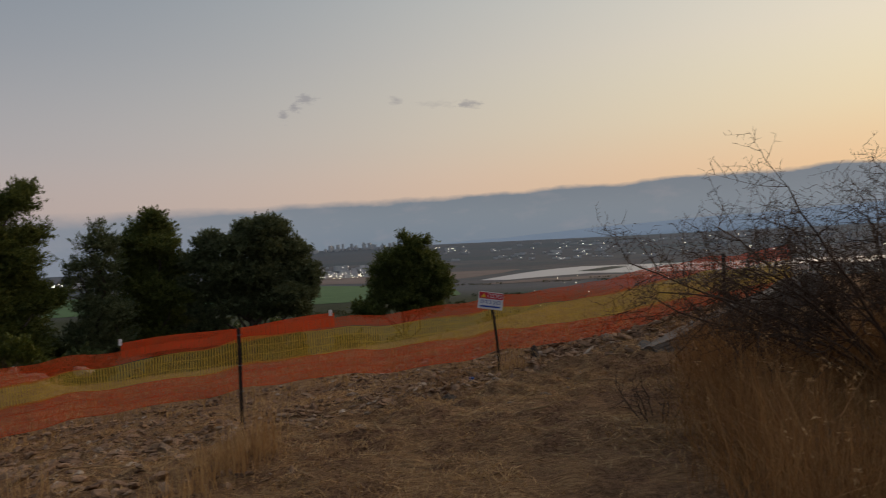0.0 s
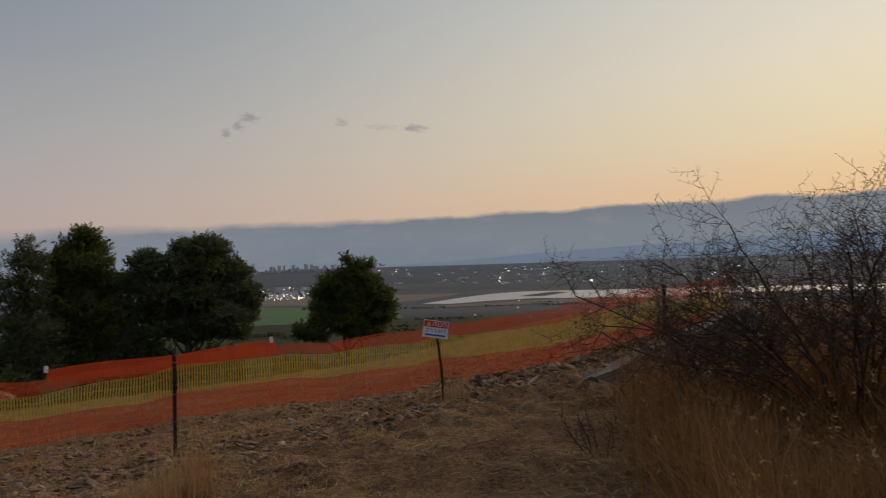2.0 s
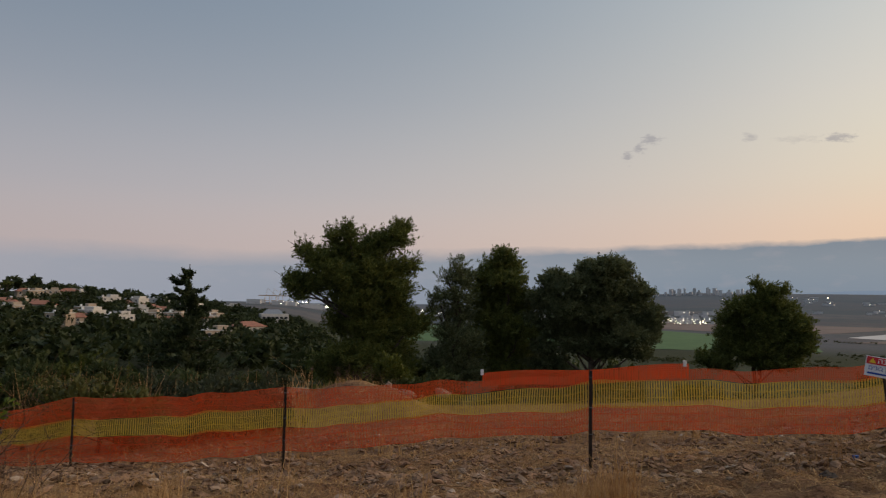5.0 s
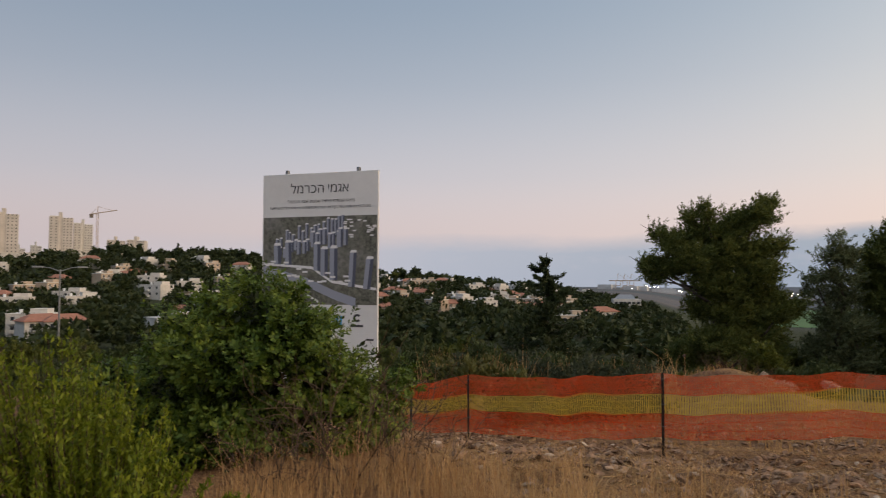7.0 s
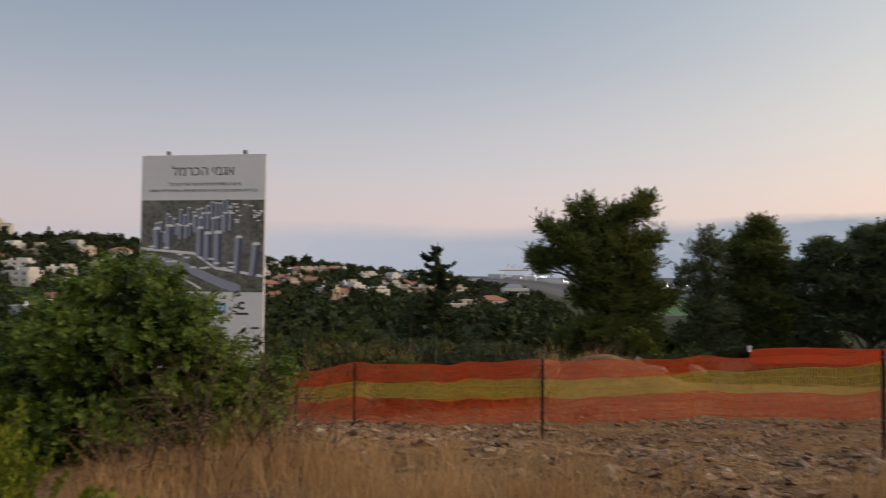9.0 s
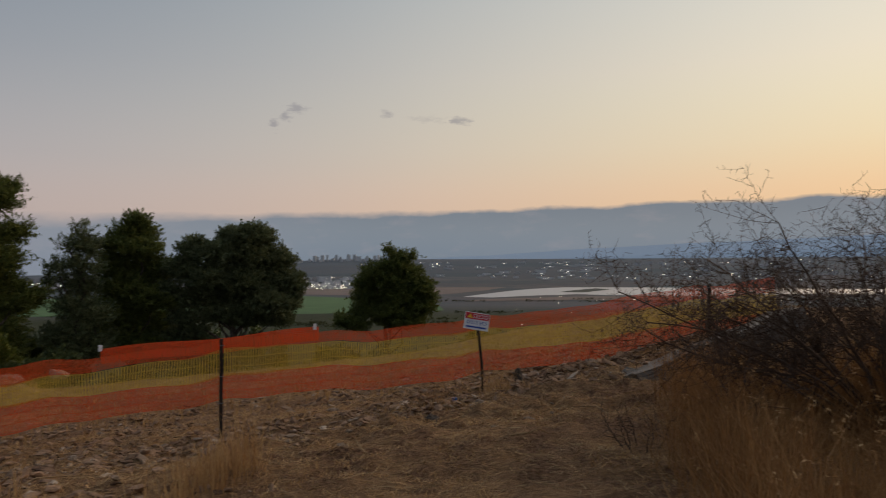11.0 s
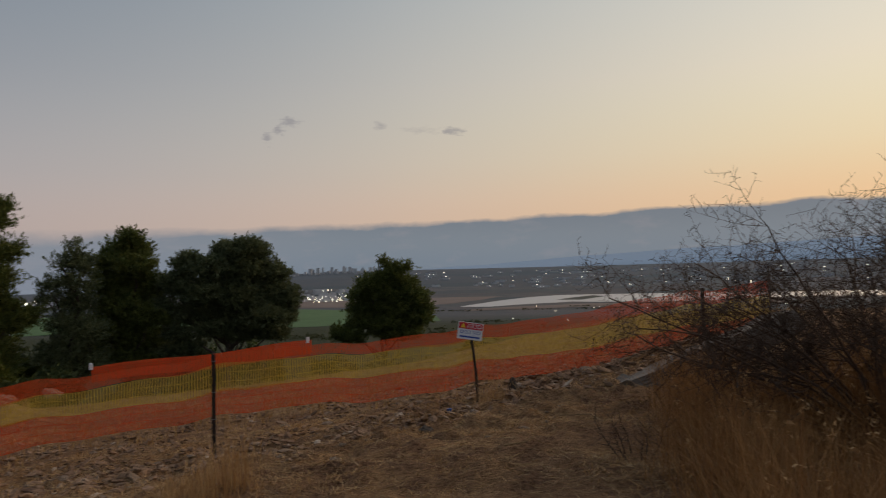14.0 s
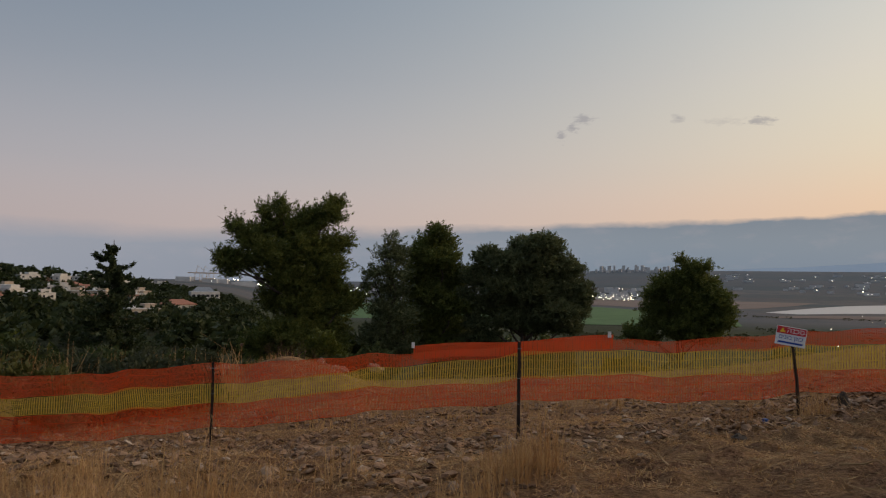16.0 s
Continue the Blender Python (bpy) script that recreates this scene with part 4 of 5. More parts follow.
def conifer():
    """A ragged spire with drooping tiers of boughs that curl up at the tips."""
    rng = np.random.default_rng(21)
    m = standing(48.7, 69)
    H = 4.75 - m.translation.z
    t = thing("conifer_tree", m, "dark ragged cone-shaped conifer with upturned boughs", "tree")
    s = Shape().tube([(0, 0, -0.5), (0.1, 0, H * 0.5), (0, 0, H)], [0.3, 0.17, 0.03], 7)
    cs, os_ = [], []
    for k in range(150):
        f = (k / 149) ** 0.85
        z = H * (0.97 - 0.93 * f)
        L = (0.75 + 5.9 * f ** 0.75) * rng.uniform(0.6, 1.12)
        a = rng.uniform(0, 2 * math.pi)
        d = np.array([math.cos(a), math.sin(a), 0])
        p = [np.array([0, 0, z]) + d * L * q + np.array([0, 0, L * (-0.28 * q + 0.42 * q ** 3)]) for q in (0, 0.35, 0.7, 1.0)]
        s.tube(p, [0.05, 0.035, 0.02, 0.006], 4)
        n = int(120 + 190 * f)
        q = rng.uniform(0.05, 1.05, (n, 1))
        c = np.array([0, 0, z]) + d * L * q + np.array([0, 0, 1.0]) * L * (-0.28 * q + 0.42 * q ** 3)
        cs.append(c + rng.normal(size=(n, 3)) * np.array([0.16, 0.16, 0.12]) * (0.5 + f))
        os_.append(np.tile(d * 0.7 + np.array([0, 0, 0.5]), (n, 1)))
    part("trunk", s, MAT["bark"], t)
    part("crown", spikes("crown", np.concatenate(cs), 0.40, 0.36, MAT["conifer"], rng, np.concatenate(os_)), None, t)


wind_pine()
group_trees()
conifer()


# ---- scrub belt between the fence and the village ----
def shrub_template(seed, mat, tall, wide, label, sweep=(0, 0, 0.5)):
    rng = np.random.default_rng(seed)
    lobes = [(rng.normal(0, wide * 0.26), rng.normal(0, wide * 0.26), tall * rng.uniform(0.2, 0.78), wide * rng.uniform(0.16, 0.34), wide * rng.uniform(0.16, 0.34), tall * rng.uniform(0.10, 0.24)) for _ in range(10)]
    t = thing("scrub_tree", Matrix(), label, "shrub", "hillside scrub")
    part("trunk", trunk_shape(tall * 0.7, 0.07 * tall / 3, lobes, rng), MAT["bark"], t, smooth=True)
    area = sum(4 * (a * b + a * h + b * h) for _, _, _, a, b, h in lobes)
    c, o = sprays(lobes, 350 / area, 15, rng, 0.5, 0.13, sweep)
    part("crown", spikes("crown", c, 0.32, 0.46, mat, rng, o), None, t)
    return t


TEMPLATES = [shrub_template(31, MAT["shrub"], 4.2, 4.2, "dense dark green scrub tree on the slope"),
             shrub_template(32, MAT["scrub"], 3.6, 4.8, "low spreading grey-green scrub tree"),
             shrub_template(33, MAT["pine"], 6.0, 3.4, "young dark pine among the scrub", (0, 0, 0.8)),
             shrub_template(34, MAT["shrub"], 2.8, 3.6, "rounded yellowish green scrub bush")]
rnd = random.Random(77)


def plant(k, az, d, scale, sink=0.2):
    p = polar(az, d)
    m = pose(p.x, p.y, p.z - sink, 0, 0, rnd.uniform(0, 360)) @ Matrix.Diagonal((scale, scale, scale * rnd.uniform(0.85, 1.15), 1))
    o = copy_thing(TEMPLATES[k], Matrix())
    o.matrix_basis = m
    return o


for i in range(90):
    az = 29 + 70 * (i + rnd.random()) / 90
    d = rnd.uniform(33, 74)
    top = polar(az, d).z
    want = math.tan(radians(rnd.uniform(-5.4, -3.0) if az < 63 else rnd.uniform(-7.2, -4.6))) * d + 1.6 - top
    if 45.3 < az < 52.5 and d < 69:
        want *= 0.55
    k = rnd.choice((0, 0, 1, 2, 3))
    plant(k, az, d, max(0.35, min(2.2, 0.82 * want / (4.0, 3.4, 5.6, 2.7)[k])))
for i in range(20):
    az = rnd.uniform(-30, 27)
    d = rnd.uniform(62, 90)
    want = math.tan(radians(rnd.uniform(-4.4, -3.0))) * d + 1.6 - polar(az, d).z
    k = rnd.choice((0, 1, 3))
    plant(k, az, d, max(0.4, min(2.0, want / 4.2)))
for i in range(34):
    az = 68 + 34 * (i + rnd.random()) / 34
    d = rnd.uniform(20, 33)
    want = math.tan(radians(rnd.uniform(-8.0, -5.0))) * d + 1.6 - polar(az, d).z
    k = rnd.choice((0, 0, 1, 3))
    plant(k, az, d, max(0.3, min(1.3, want / (4.0, 3.4, 5.6, 2.7)[k])))

for i in range(44):
    az = 44 + 56 * (i + rnd.random()) / 44
    d = rnd.uniform(16.5, 25)
    want = math.tan(radians(rnd.uniform(-6.6, -4.6) if az < 62 else rnd.uniform(-8.5, -6.0))) * d + 1.6 - polar(az, d).z
    k = rnd.choice((0, 1, 3, 3))
    plant(k, az, d, max(0.22, min(1.0, want / (4.0, 3.4, 5.6, 2.7)[k])), 0.1)


def grove(name, n, where, low, high, label, mat, seed, spires=0.0, clumps=24):
    """Trees too far off to be told apart one by one, leaf clumps on short trunks, in one mesh."""
    rng = np.random.default_rng(seed)
    cs, os_, sz = [], [], []
    for i in range(n):
        az, d = where(rng)
        p = polar(az, d)
        h = rng.uniform(low, high)
        if rng.random() < spires:
            lobes = [(0, 0, h * f, 0.9 * (1.15 - f), 0.9 * (1.15 - f), h * 0.16) for f in (0.25, 0.45, 0.65, 0.85)]
        else:
            lobes = [(rng.normal(0, h * 0.2), rng.normal(0, h * 0.2), h * rng.uniform(0.3, 0.75), h * rng.uniform(0.24, 0.42), h * rng.uniform(0.24, 0.42), h * rng.uniform(0.16, 0.28)) for _ in range(5)]
        c, o = lobes_points(lobes, clumps, 6, 0.075 * h, rng)
        cs.append(c + np.array(p))
        os_.append(o)
        sz.append(np.full((len(c), 1), 0.24 * h))
    ob = new(name, spikes(name, np.concatenate(cs), np.concatenate(sz), 0.75, mat, rng, np.concatenate(os_)))
    return tagged(ob, label, "trees", kind="stuff")


grove("village_trees", 1650, lambda q: (q.uniform(38, 99), 165 + 400 * q.random() ** 0.75), 4.5, 9.5, "dark rounded garden trees between the village houses", MAT["garden"], 71, 0.07)
grove("ridge_pines", 260, lambda q: (q.uniform(46, 99), q.uniform(530, 610)), 5.5, 12.0, "dark pines along the village ridge", MAT["garden"], 72, 0.15)
HEDGES = [(random.Random(k).uniform(-38, 3) if k < 56 else random.Random(k).uniform(3, 33), random.Random(k + 99).choice((660, 720, 780, 840, 1180, 1290))) for k in range(80)]


def hedge_spot(q):
    a, d = HEDGES[q.integers(len(HEDGES))]
    return a + q.normal(0, 0.9), d + q.normal(0, 10) if a < 3 else 660 + q.normal(0, 16)


grove("plain_groves", 1300, hedge_spot, 1.8, 4.2, "low dark groves and hedges on the near plain", MAT["scrub"], 73, clumps=9)


def umbrella_pine(az, d, el):
    p = polar(az, d)
    h = 1.6 + d * math.tan(radians(el)) - p.z
    lobes = [(-0.9, 0, h - 1.2, 1.8, 1.5, 1.0), (1.2, 0, h - 0.9, 1.9, 1.5, 0.9), (0.2, 0.3, h - 0.5, 1.4, 1.3, 0.6)]
    tree("umbrella_pine", pose(p.x, p.y, p.z, 0, 0, az), "umbrella-shaped pine standing above the roofs", "tree", lobes, MAT["pine"], h - 1.5, 0.25, 90, 26, 0.35, 0.55, 0.4, int(az))


umbrella_pine(60.3, 520, 0.95)
umbrella_pine(57.6, 540, 0.55)
for o in TEMPLATES:
    o.matrix_basis = Matrix.Translation(polar(66, 60)) if o is TEMPLATES[0] else Matrix.Translation(polar(rnd.uniform(70, 95), 55))


# ---- houses of the village ----
def wall_windows(t, w, d, z, n, hw, hh, side):
    for k in range(n):
        x = -w / 2 + w * (k + 0.5) / n
        win = part("window", Shape().box((x, side * (d / 2 + 0.02), z), (hw + 0.16, 0.10, hh + 0.16), 0, 0.02), MAT["white"], t)
        part("pane", Shape().box((x, side * (d / 2 + 0.055), z), (hw, 0.05, hh)), MAT["pane"], win)


def house(w, d, storeys, kind, warm, label):
    t = thing("house", Matrix(), label, "house", "village houses")
    h = 3.0 * storeys
    body = Shape().box((0, 0, h / 2 - 1.5), (w, d, h + 3.0), 0, 0.08)
    if kind != "gable":
        body.box((w * 0.22, 0, h + 0.9), (w * 0.42, d * 0.6, 1.9), 0, 0.05)
    part("wall", body, MAT["plaster_warm"] if warm else MAT["plaster"], t)
    if kind == "gable":
        e = 0.5
        s = Shape().add([(-w / 2 - e, -d / 2 - e, h - 0.1), (w / 2 + e, -d / 2 - e, h - 0.1), (w / 2 + e, d / 2 + e, h - 0.1), (-w / 2 - e, d / 2 + e, h - 0.1), (-w / 4, 0, h + 2.0), (w / 4, 0, h + 2.0),
                         (-w / 2 - e, -d / 2 - e, h - 0.3), (w / 2 + e, -d / 2 - e, h - 0.3), (w / 2 + e, d / 2 + e, h - 0.3), (-w / 2 - e, d / 2 + e, h - 0.3)],
                        [(0, 1, 5, 4), (2, 3, 4, 5), (1, 2, 5), (3, 0, 4), (6, 7, 1, 0), (7, 8, 2, 1), (8, 9, 3, 2), (9, 6, 0, 3), (9, 8, 7, 6)])
        part("roof", s, MAT["rooftile"], t, "red tiled hipped roof")
    else:
        part("parapet", Shape().box((0, 0, h + 0.15), (w + 0.3, d + 0.3, 0.35), 0, 0.05), MAT["plaster"], t)
        part("water_tank", Shape().tube([(-w * 0.28, 0, h + 0.3), (-w * 0.28, 0, h + 1.5)], [0.6, 0.6], 10), MAT["white"], t)
    for f in range(storeys):
        for side in (-1, 1):
            wall_windows(t, w, d, 1.6 + 3 * f, 3 + (w > 13), 1.3, 1.25, side)
    for f in range(storeys):
        part("balcony", Shape().box((-w * 0.2, -d / 2 - 0.6, 0.3 + 3 * f), (w * 0.36, 1.2, 0.9), 0, 0.04), MAT["plaster"], t)
    return t


HOUSES = [house(12, 9, 2, "gable", False, "white two-storey house with a red tiled roof"),
          house(13, 10, 2, "flat", False, "white flat-roofed house with a stair tower"),
          house(11, 9, 1, "gable", True, "cream bungalow with a red tiled roof"),
          house(14, 9, 2, "flat", False, "long pale flat-roofed house"),
          house(10, 8, 2, "flat", True, "cream flat-roofed house with balconies")]


def settle(t, az, d, turn, lift=0.0, first=False):
    p = polar(az, d)
    m = pose(p.x, p.y, p.z + lift, 0, 0, az + turn)
    if first:
        t.matrix_basis = m @ Matrix.Diagonal((*t.scale, 1))
        return t
    return copy_thing(t, m)


spots = [(52.2, 420, 1, 10), (58.2, 400, 0, -20), (60.0, 380, 4, 15), (55.6, 370, 2, 20), (49.0, 430, 1, 0), (47.0, 420, 4, 30), (50.4, 470, 2, -10), (54.0, 500, 1, 25), (56.5, 520, 0, 5), (61.5, 500, 3, -15), (44.2, 300, 0, 35), (46.6, 260, 4, 20), (57.0, 345, 4, -30), (53.4, 350, 1, 40), (59.2, 520, 2, 12), (62.4, 440, 1, 30), (51.2, 380, 4, -15), (60.8, 330, 2, -8)]
for i in range(22):
    spots.append((45.5 + 18 * (i + rnd.random()) / 22, rnd.uniform(350, 540), rnd.randrange(5), rnd.uniform(-45, 45)))
for i in range(62):
    spots.append((64 + 34 * (i + rnd.random() * 0.9) / 62, 205 + 330 * rnd.random() ** 0.8, rnd.randrange(5), rnd.uniform(-45, 45)))
used = set()
for o in HOUSES:
    o.scale = (0.92, 0.92, 0.92)
for az, d, k, turn in spots:
    settle(HOUSES[k], az, d, turn, 0.9, k not in used)
    used.add(k)


def long_hall(az, d):
    """The low white public hall with a blue roof at the foot of the hill."""
    p = polar(az, d)
    t = thing("public_hall", pose(p.x, p.y, p.z, 0, 0, az + 8), "long white hall with a low blue-grey roof", "building")
    top = -6.0 - p.z
    part("wall", Shape().box((0, 0, top / 2 - 0.5), (15, 11, top + 1), 0, 0.1), MAT["plaster"], t)
    part("roof", Shape().add([(-6, -5, top), (5, -5, top), (5, 5, top), (-6, 5, top), (-4, 0, top + 2.4), (3, 0, top + 2.4)], [(0, 1, 5, 4), (1, 2, 5), (2, 3, 4, 5), (3, 0, 4), (3, 2, 1, 0)]), MAT["steel"], t, "blue-grey metal roof")
    for k in range(6):
        part("window", Shape().box((-6.0 + 2.4 * k, -5.52, top - 2.2), (1.7, 0.1, 1.3)), MAT["pane"], t)


long_hall(42.3, 420)


# ---- tower blocks on the ridge ----
def tower_block(az, d, w, dep, top_el, floors, label, warm=True, turn=0):
    p = polar(az, d)
    top = 1.6 + d * math.tan(radians(top_el)) - p.z
    t = thing("tower_block", pose(p.x, p.y, p.z, 0, 0, az + turn), label, "tower block", "tower blocks")
    s = Shape().box((-w * 0.28, 0, top / 2), (w * 0.42, dep, top), 0, 0.3).box((w * 0.26, 1.0, top * 0.485), (w * 0.46, dep, top * 0.97), 0, 0.3).box((-w * 0.03, 0.5, top * 0.5 + 1.5), (w * 0.16, dep * 0.9, top + 3), 0, 0.2)
    part("wall", s, MAT["tower"] if warm else MAT["plaster"], t)
    fh = (top - 2) / floors
    for f in range(floors):
        for x in (-w * 0.40, -w * 0.20, w * 0.12, w * 0.26, w * 0.40):
            part("window", Shape().box((x, -dep / 2 + (1.0 if x > 0 else 0.0) - 0.04, 1.5 + fh * (f + 0.4)), (w * 0.05, 0.2, fh * 0.42)), MAT["tower_pane"], t)
    return t


tower_block(87.8, 640, 18.6, 18, 4.85, 17, "tall beige tower block with a recessed core")
tower_block(89.3, 650, 15.4, 18, 4.45, 17, "tall beige tower block at the ridge", turn=12)
tower_block(84.4, 640, 17, 16, 4.75, 17, "tall beige tower block with stacked balconies")
tower_block(83.0, 660, 14.5, 14, 4.33, 15, "pale new tower block beside a crane", False)
tower_block(80.85, 680, 15, 14, 3.2, 9, "cream mid-rise block of flats")
tower_block(79.45, 690, 15, 14, 3.25, 9, "cream mid-rise block of flats", turn=-10)
tower_block(85.9, 720, 9, 10, 2.7, 8, "grey mid-rise block between the towers", False)
tower_block(86.9, 720, 9, 10, 2.5, 7, "pale mid-rise block between the towers", False)


def podium(az, d, wide, low_el, high_el, label):
    """A stepped retaining wall under the towers."""
    p = polar(az, d)
    z0, z1 = 1.6 + d * math.tan(radians(low_el)) - p.z, 1.6 + d * math.tan(radians(high_el)) - p.z
    t = thing("retaining_wall", pose(p.x, p.y, p.z, 0, 0, az + 4), label, "wall", "terrace walls")
    part("wall", Shape().box((0, 0, z1 / 2 - 2), (wide, 4, z1 + 4), 0, 0.1), MAT["plaster"], t)
    part("coping", Shape().box((0, -0.1, z1 + 0.2), (wide + 0.6, 4.6, 0.4), 0, 0.06), MAT["tower"], t)


podium(85.8, 610, 46, 1.6, 2.15, "long pale retaining wall below the towers")
podium(82.6, 600, 20, 1.3, 1.75, "short pale terrace wall on the hillside")


def tower_crane(az, d, top_el, jib, label):
    p = polar(az, d)
    h = 1.6 + d * math.tan(radians(top_el)) - p.z
    t = thing("tower_crane", pose(p.x, p.y, p.z, 0, 0, az), label, "crane")
    s = Shape()
    for k in range(int(h / 3)):
        for x, y in ((-0.7, -0.7), (0.7, -0.7), (0.7, 0.7), (-0.7, 0.7)):
            s.tube([(x, y, 3 * k), (x, y, 3 * k + 3)], [0.22, 0.22], 4, False)
        s.tube([(-0.7, -0.7, 3 * k), (0.7, -0.7, 3 * k + 3)], [0.15, 0.15], 4, False)
    part("mast", s, MAT["crane"], t)
    a = radians(10)
    j = Shape().tube([(-0.35 * jib, 0, h - 1.5), (jib, 0, h + jib * math.tan(a))], [0.45, 0.35], 4).tube([(0, 0, h), (0, 0, h + 5)], [0.3, 0.2], 4)
    j.tube([(0, 0, h + 5), (jib * 0.8, 0, h + jib * 0.8 * math.tan(a))], [0.12, 0.12], 4).tube([(0, 0, h + 5), (-0.33 * jib, 0, h - 1.2)], [0.12, 0.12], 4)
    part("jib", j, MAT["crane"], t)
    part("counterweight", Shape().box((-0.32 * jib, 0, h - 3), (3, 2, 3)), MAT["concrete"], t)


tower_crane(82.1, 670, 5.15, 15, "lattice tower crane beside a new block")


def port_crane(az, d):
    t = thing("port_crane", pose(*polar(az, d, -45), 0, 0, az), "far pink-grey harbour gantry crane", "crane", "harbour cranes")
    s = Shape()
    for x in (-9, 9):
        for y in (-9, 9):
            s.tube([(x, y, 0), (x * 0.8, y * 0.8, 62)], [1.2, 1.0], 4)
    s.box((0, 0, 45), (16, 16, 2)).box((0, 0, 62), (60, 4, 3)).tube([(-4, 0, 62), (0, 0, 86)], [0.9, 0.6], 4).tube([(0, 0, 86), (29, 0, 63)], [0.4, 0.4], 4)
    part("frame", s, MAT["crane"], t)


for az, d in ((42.8, 2500), (42.3, 2550), (41.8, 2620)):
    port_crane(az, d)


# ---- the town and its lights on the plain ----
def far_town():
    r = random.Random(5)
    s, l = Shape(), Shape()
    def spot(az, d, hmin, hmax, wmin=8, wmax=30):
        x, y = -math.sin(radians(az)) * d, math.cos(radians(az)) * d
        z, h, w = float(land(x, y)), r.uniform(hmin, hmax), r.uniform(wmin, wmax)
        s.box((x, y, z + h / 2 - 1), (w, r.uniform(8, 20), h + 2), az + r.uniform(-20, 20))
    def glow(az, d, up, size):
        x, y = -math.sin(radians(az)) * d, math.cos(radians(az)) * d
        z = float(land(x, y)) + up
        l.add([(x + size * a, y + size * b, z + size * c) for a, b, c in ((1, 0, 0), (-1, 0, 0), (0, 1, 0), (0, -1, 0), (0, 0, 1), (0, 0, -1))], [(0, 2, 4), (2, 1, 4), (1, 3, 4), (3, 0, 4), (2, 0, 5), (1, 2, 5), (3, 1, 5), (0, 3, 5)])
    for i in range(130):
        az = r.uniform(3, 16)
        spot(az, r.uniform(2150, 2900), 5, 22)
        if i % 2:
            glow(az, r.uniform(2150, 2700), r.uniform(4, 18), r.uniform(0.6, 1.2))
    for i in range(45):
        glow(r.uniform(9.0, 12.6), r.uniform(2000, 2350), r.uniform(3, 16), r.uniform(0.6, 1.2))
    for i in range(210):
        az = r.uniform(-34, 8)
        d = r.uniform(2750, 3900)
        spot(az, d, 3, 9, 10, 46)
        if i % 3:
            glow(az, d - 40, r.uniform(4, 10), r.uniform(0.7, 1.5))
    for i in range(70):
        spot(r.uniform(26, 44), r.uniform(2300, 3100), 4, 16, 10, 60)
        glow(r.uniform(28, 42), r.uniform(2100, 3000), r.uniform(5, 20), r.uniform(0.9, 2.2))
    for i in range(44):
        spot(r.gauss(10.5, 2.6), r.uniform(4000, 4200), 12, 36, 8, 18)
    for i in range(34):
        glow(r.uniform(-34, -4), r.uniform(560, 1250), r.uniform(4, 8), r.uniform(0.25, 0.5))
    tagged(part("distant_town", s, MAT["town"]), "far grey town buildings scattered over the plain", "town", kind="stuff")
    tagged(part("town_lights", l, MAT["lit"]), "tiny warm street lights across the plain", "lights", kind="stuff")


far_town()


def street_lamp():
    p = polar(84.7, 62)
    h = 1.6 + 62 * math.tan(radians(1.1)) - p.z
    t = thing("street_lamp", pose(p.x, p.y, p.z, 0, 0, 84.7), "tall grey street lamp with two arms", "street lamp")
    part("pole", Shape().tube([(0, 0, 0), (0, 0, h)], [0.11, 0.06], 8), MAT["steel"], t)
    for sx in (-1, 1):
        part("arm", Shape().tube([(0, 0, h - 0.15), (sx * 0.7, 0, h + 0.12), (sx * 1.2, 0, h + 0.18)], [0.045, 0.04, 0.03], 6), MAT["steel"], t)
        part("lamp_head", Shape().box((sx * 1.5, 0, h + 0.19), (0.75, 0.26, 0.12), 0, 0.03), MAT["steel"], t)


street_lamp()


# ---- planting near the camera ----
def branchy(base, stems, length, levels, rng, spread, radius, thorns=True, up=1.0, arc=(0.0, 360.0)):
    """A bare bush: arching stems that fork again and again into thorny twigs."""
    s = Shape()
    def grow(p, d, L, r, lev):
        n = 5
        pts, rad = [p], [r]
        for i in range(n):
            d = (d + Vector(rng.normal(0, 0.20, 3)) + Vector((0, 0, 0.04 if lev == 0 else 0.02))).normalized()
            p = p + d * (L / n)
            pts.append(p)
            rad.append(r * (1 - 0.75 * (i + 1) / n))
            if lev >= 1 and thorns:
                q = (d.cross(Vector(rng.normal(0, 1, 3)))).normalized()
                s.tube([p, p + (q + d * 0.35) * rng.uniform(0.025, 0.075)], [max(r * 0.45, 0.0016), 0.0006], 3, False)
            if lev < levels and i >= (1 if lev == 0 else 0):
                for _ in range(2 if lev == 0 or i % 2 else 1):
                    q = Vector(rng.normal(0, 1, 3))
                    b = (d * 0.6 + (q - d * q.dot(d)) * 0.75 + Vector((0, 0, 0.10))).normalized()
                    grow(p, b, L * rng.uniform(0.30, 0.52), max(r * 0.5, 0.0022), lev + 1)
        s.tube(pts, rad, 5 if lev == 0 else 3, False)
    for k in range(stems):
        a = radians(arc[0] + (arc[1] - arc[0]) * (k + rng.uniform(0, 0.8)) / stems)
        d = Vector((math.cos(a) * spread, math.sin(a) * spread, up)).normalized()
        grow(Vector(base) + Vector((math.cos(a) * 0.12, math.sin(a) * 0.12, -0.05)), d, length * rng.uniform(0.75, 1.12), radius, 0)
    return s


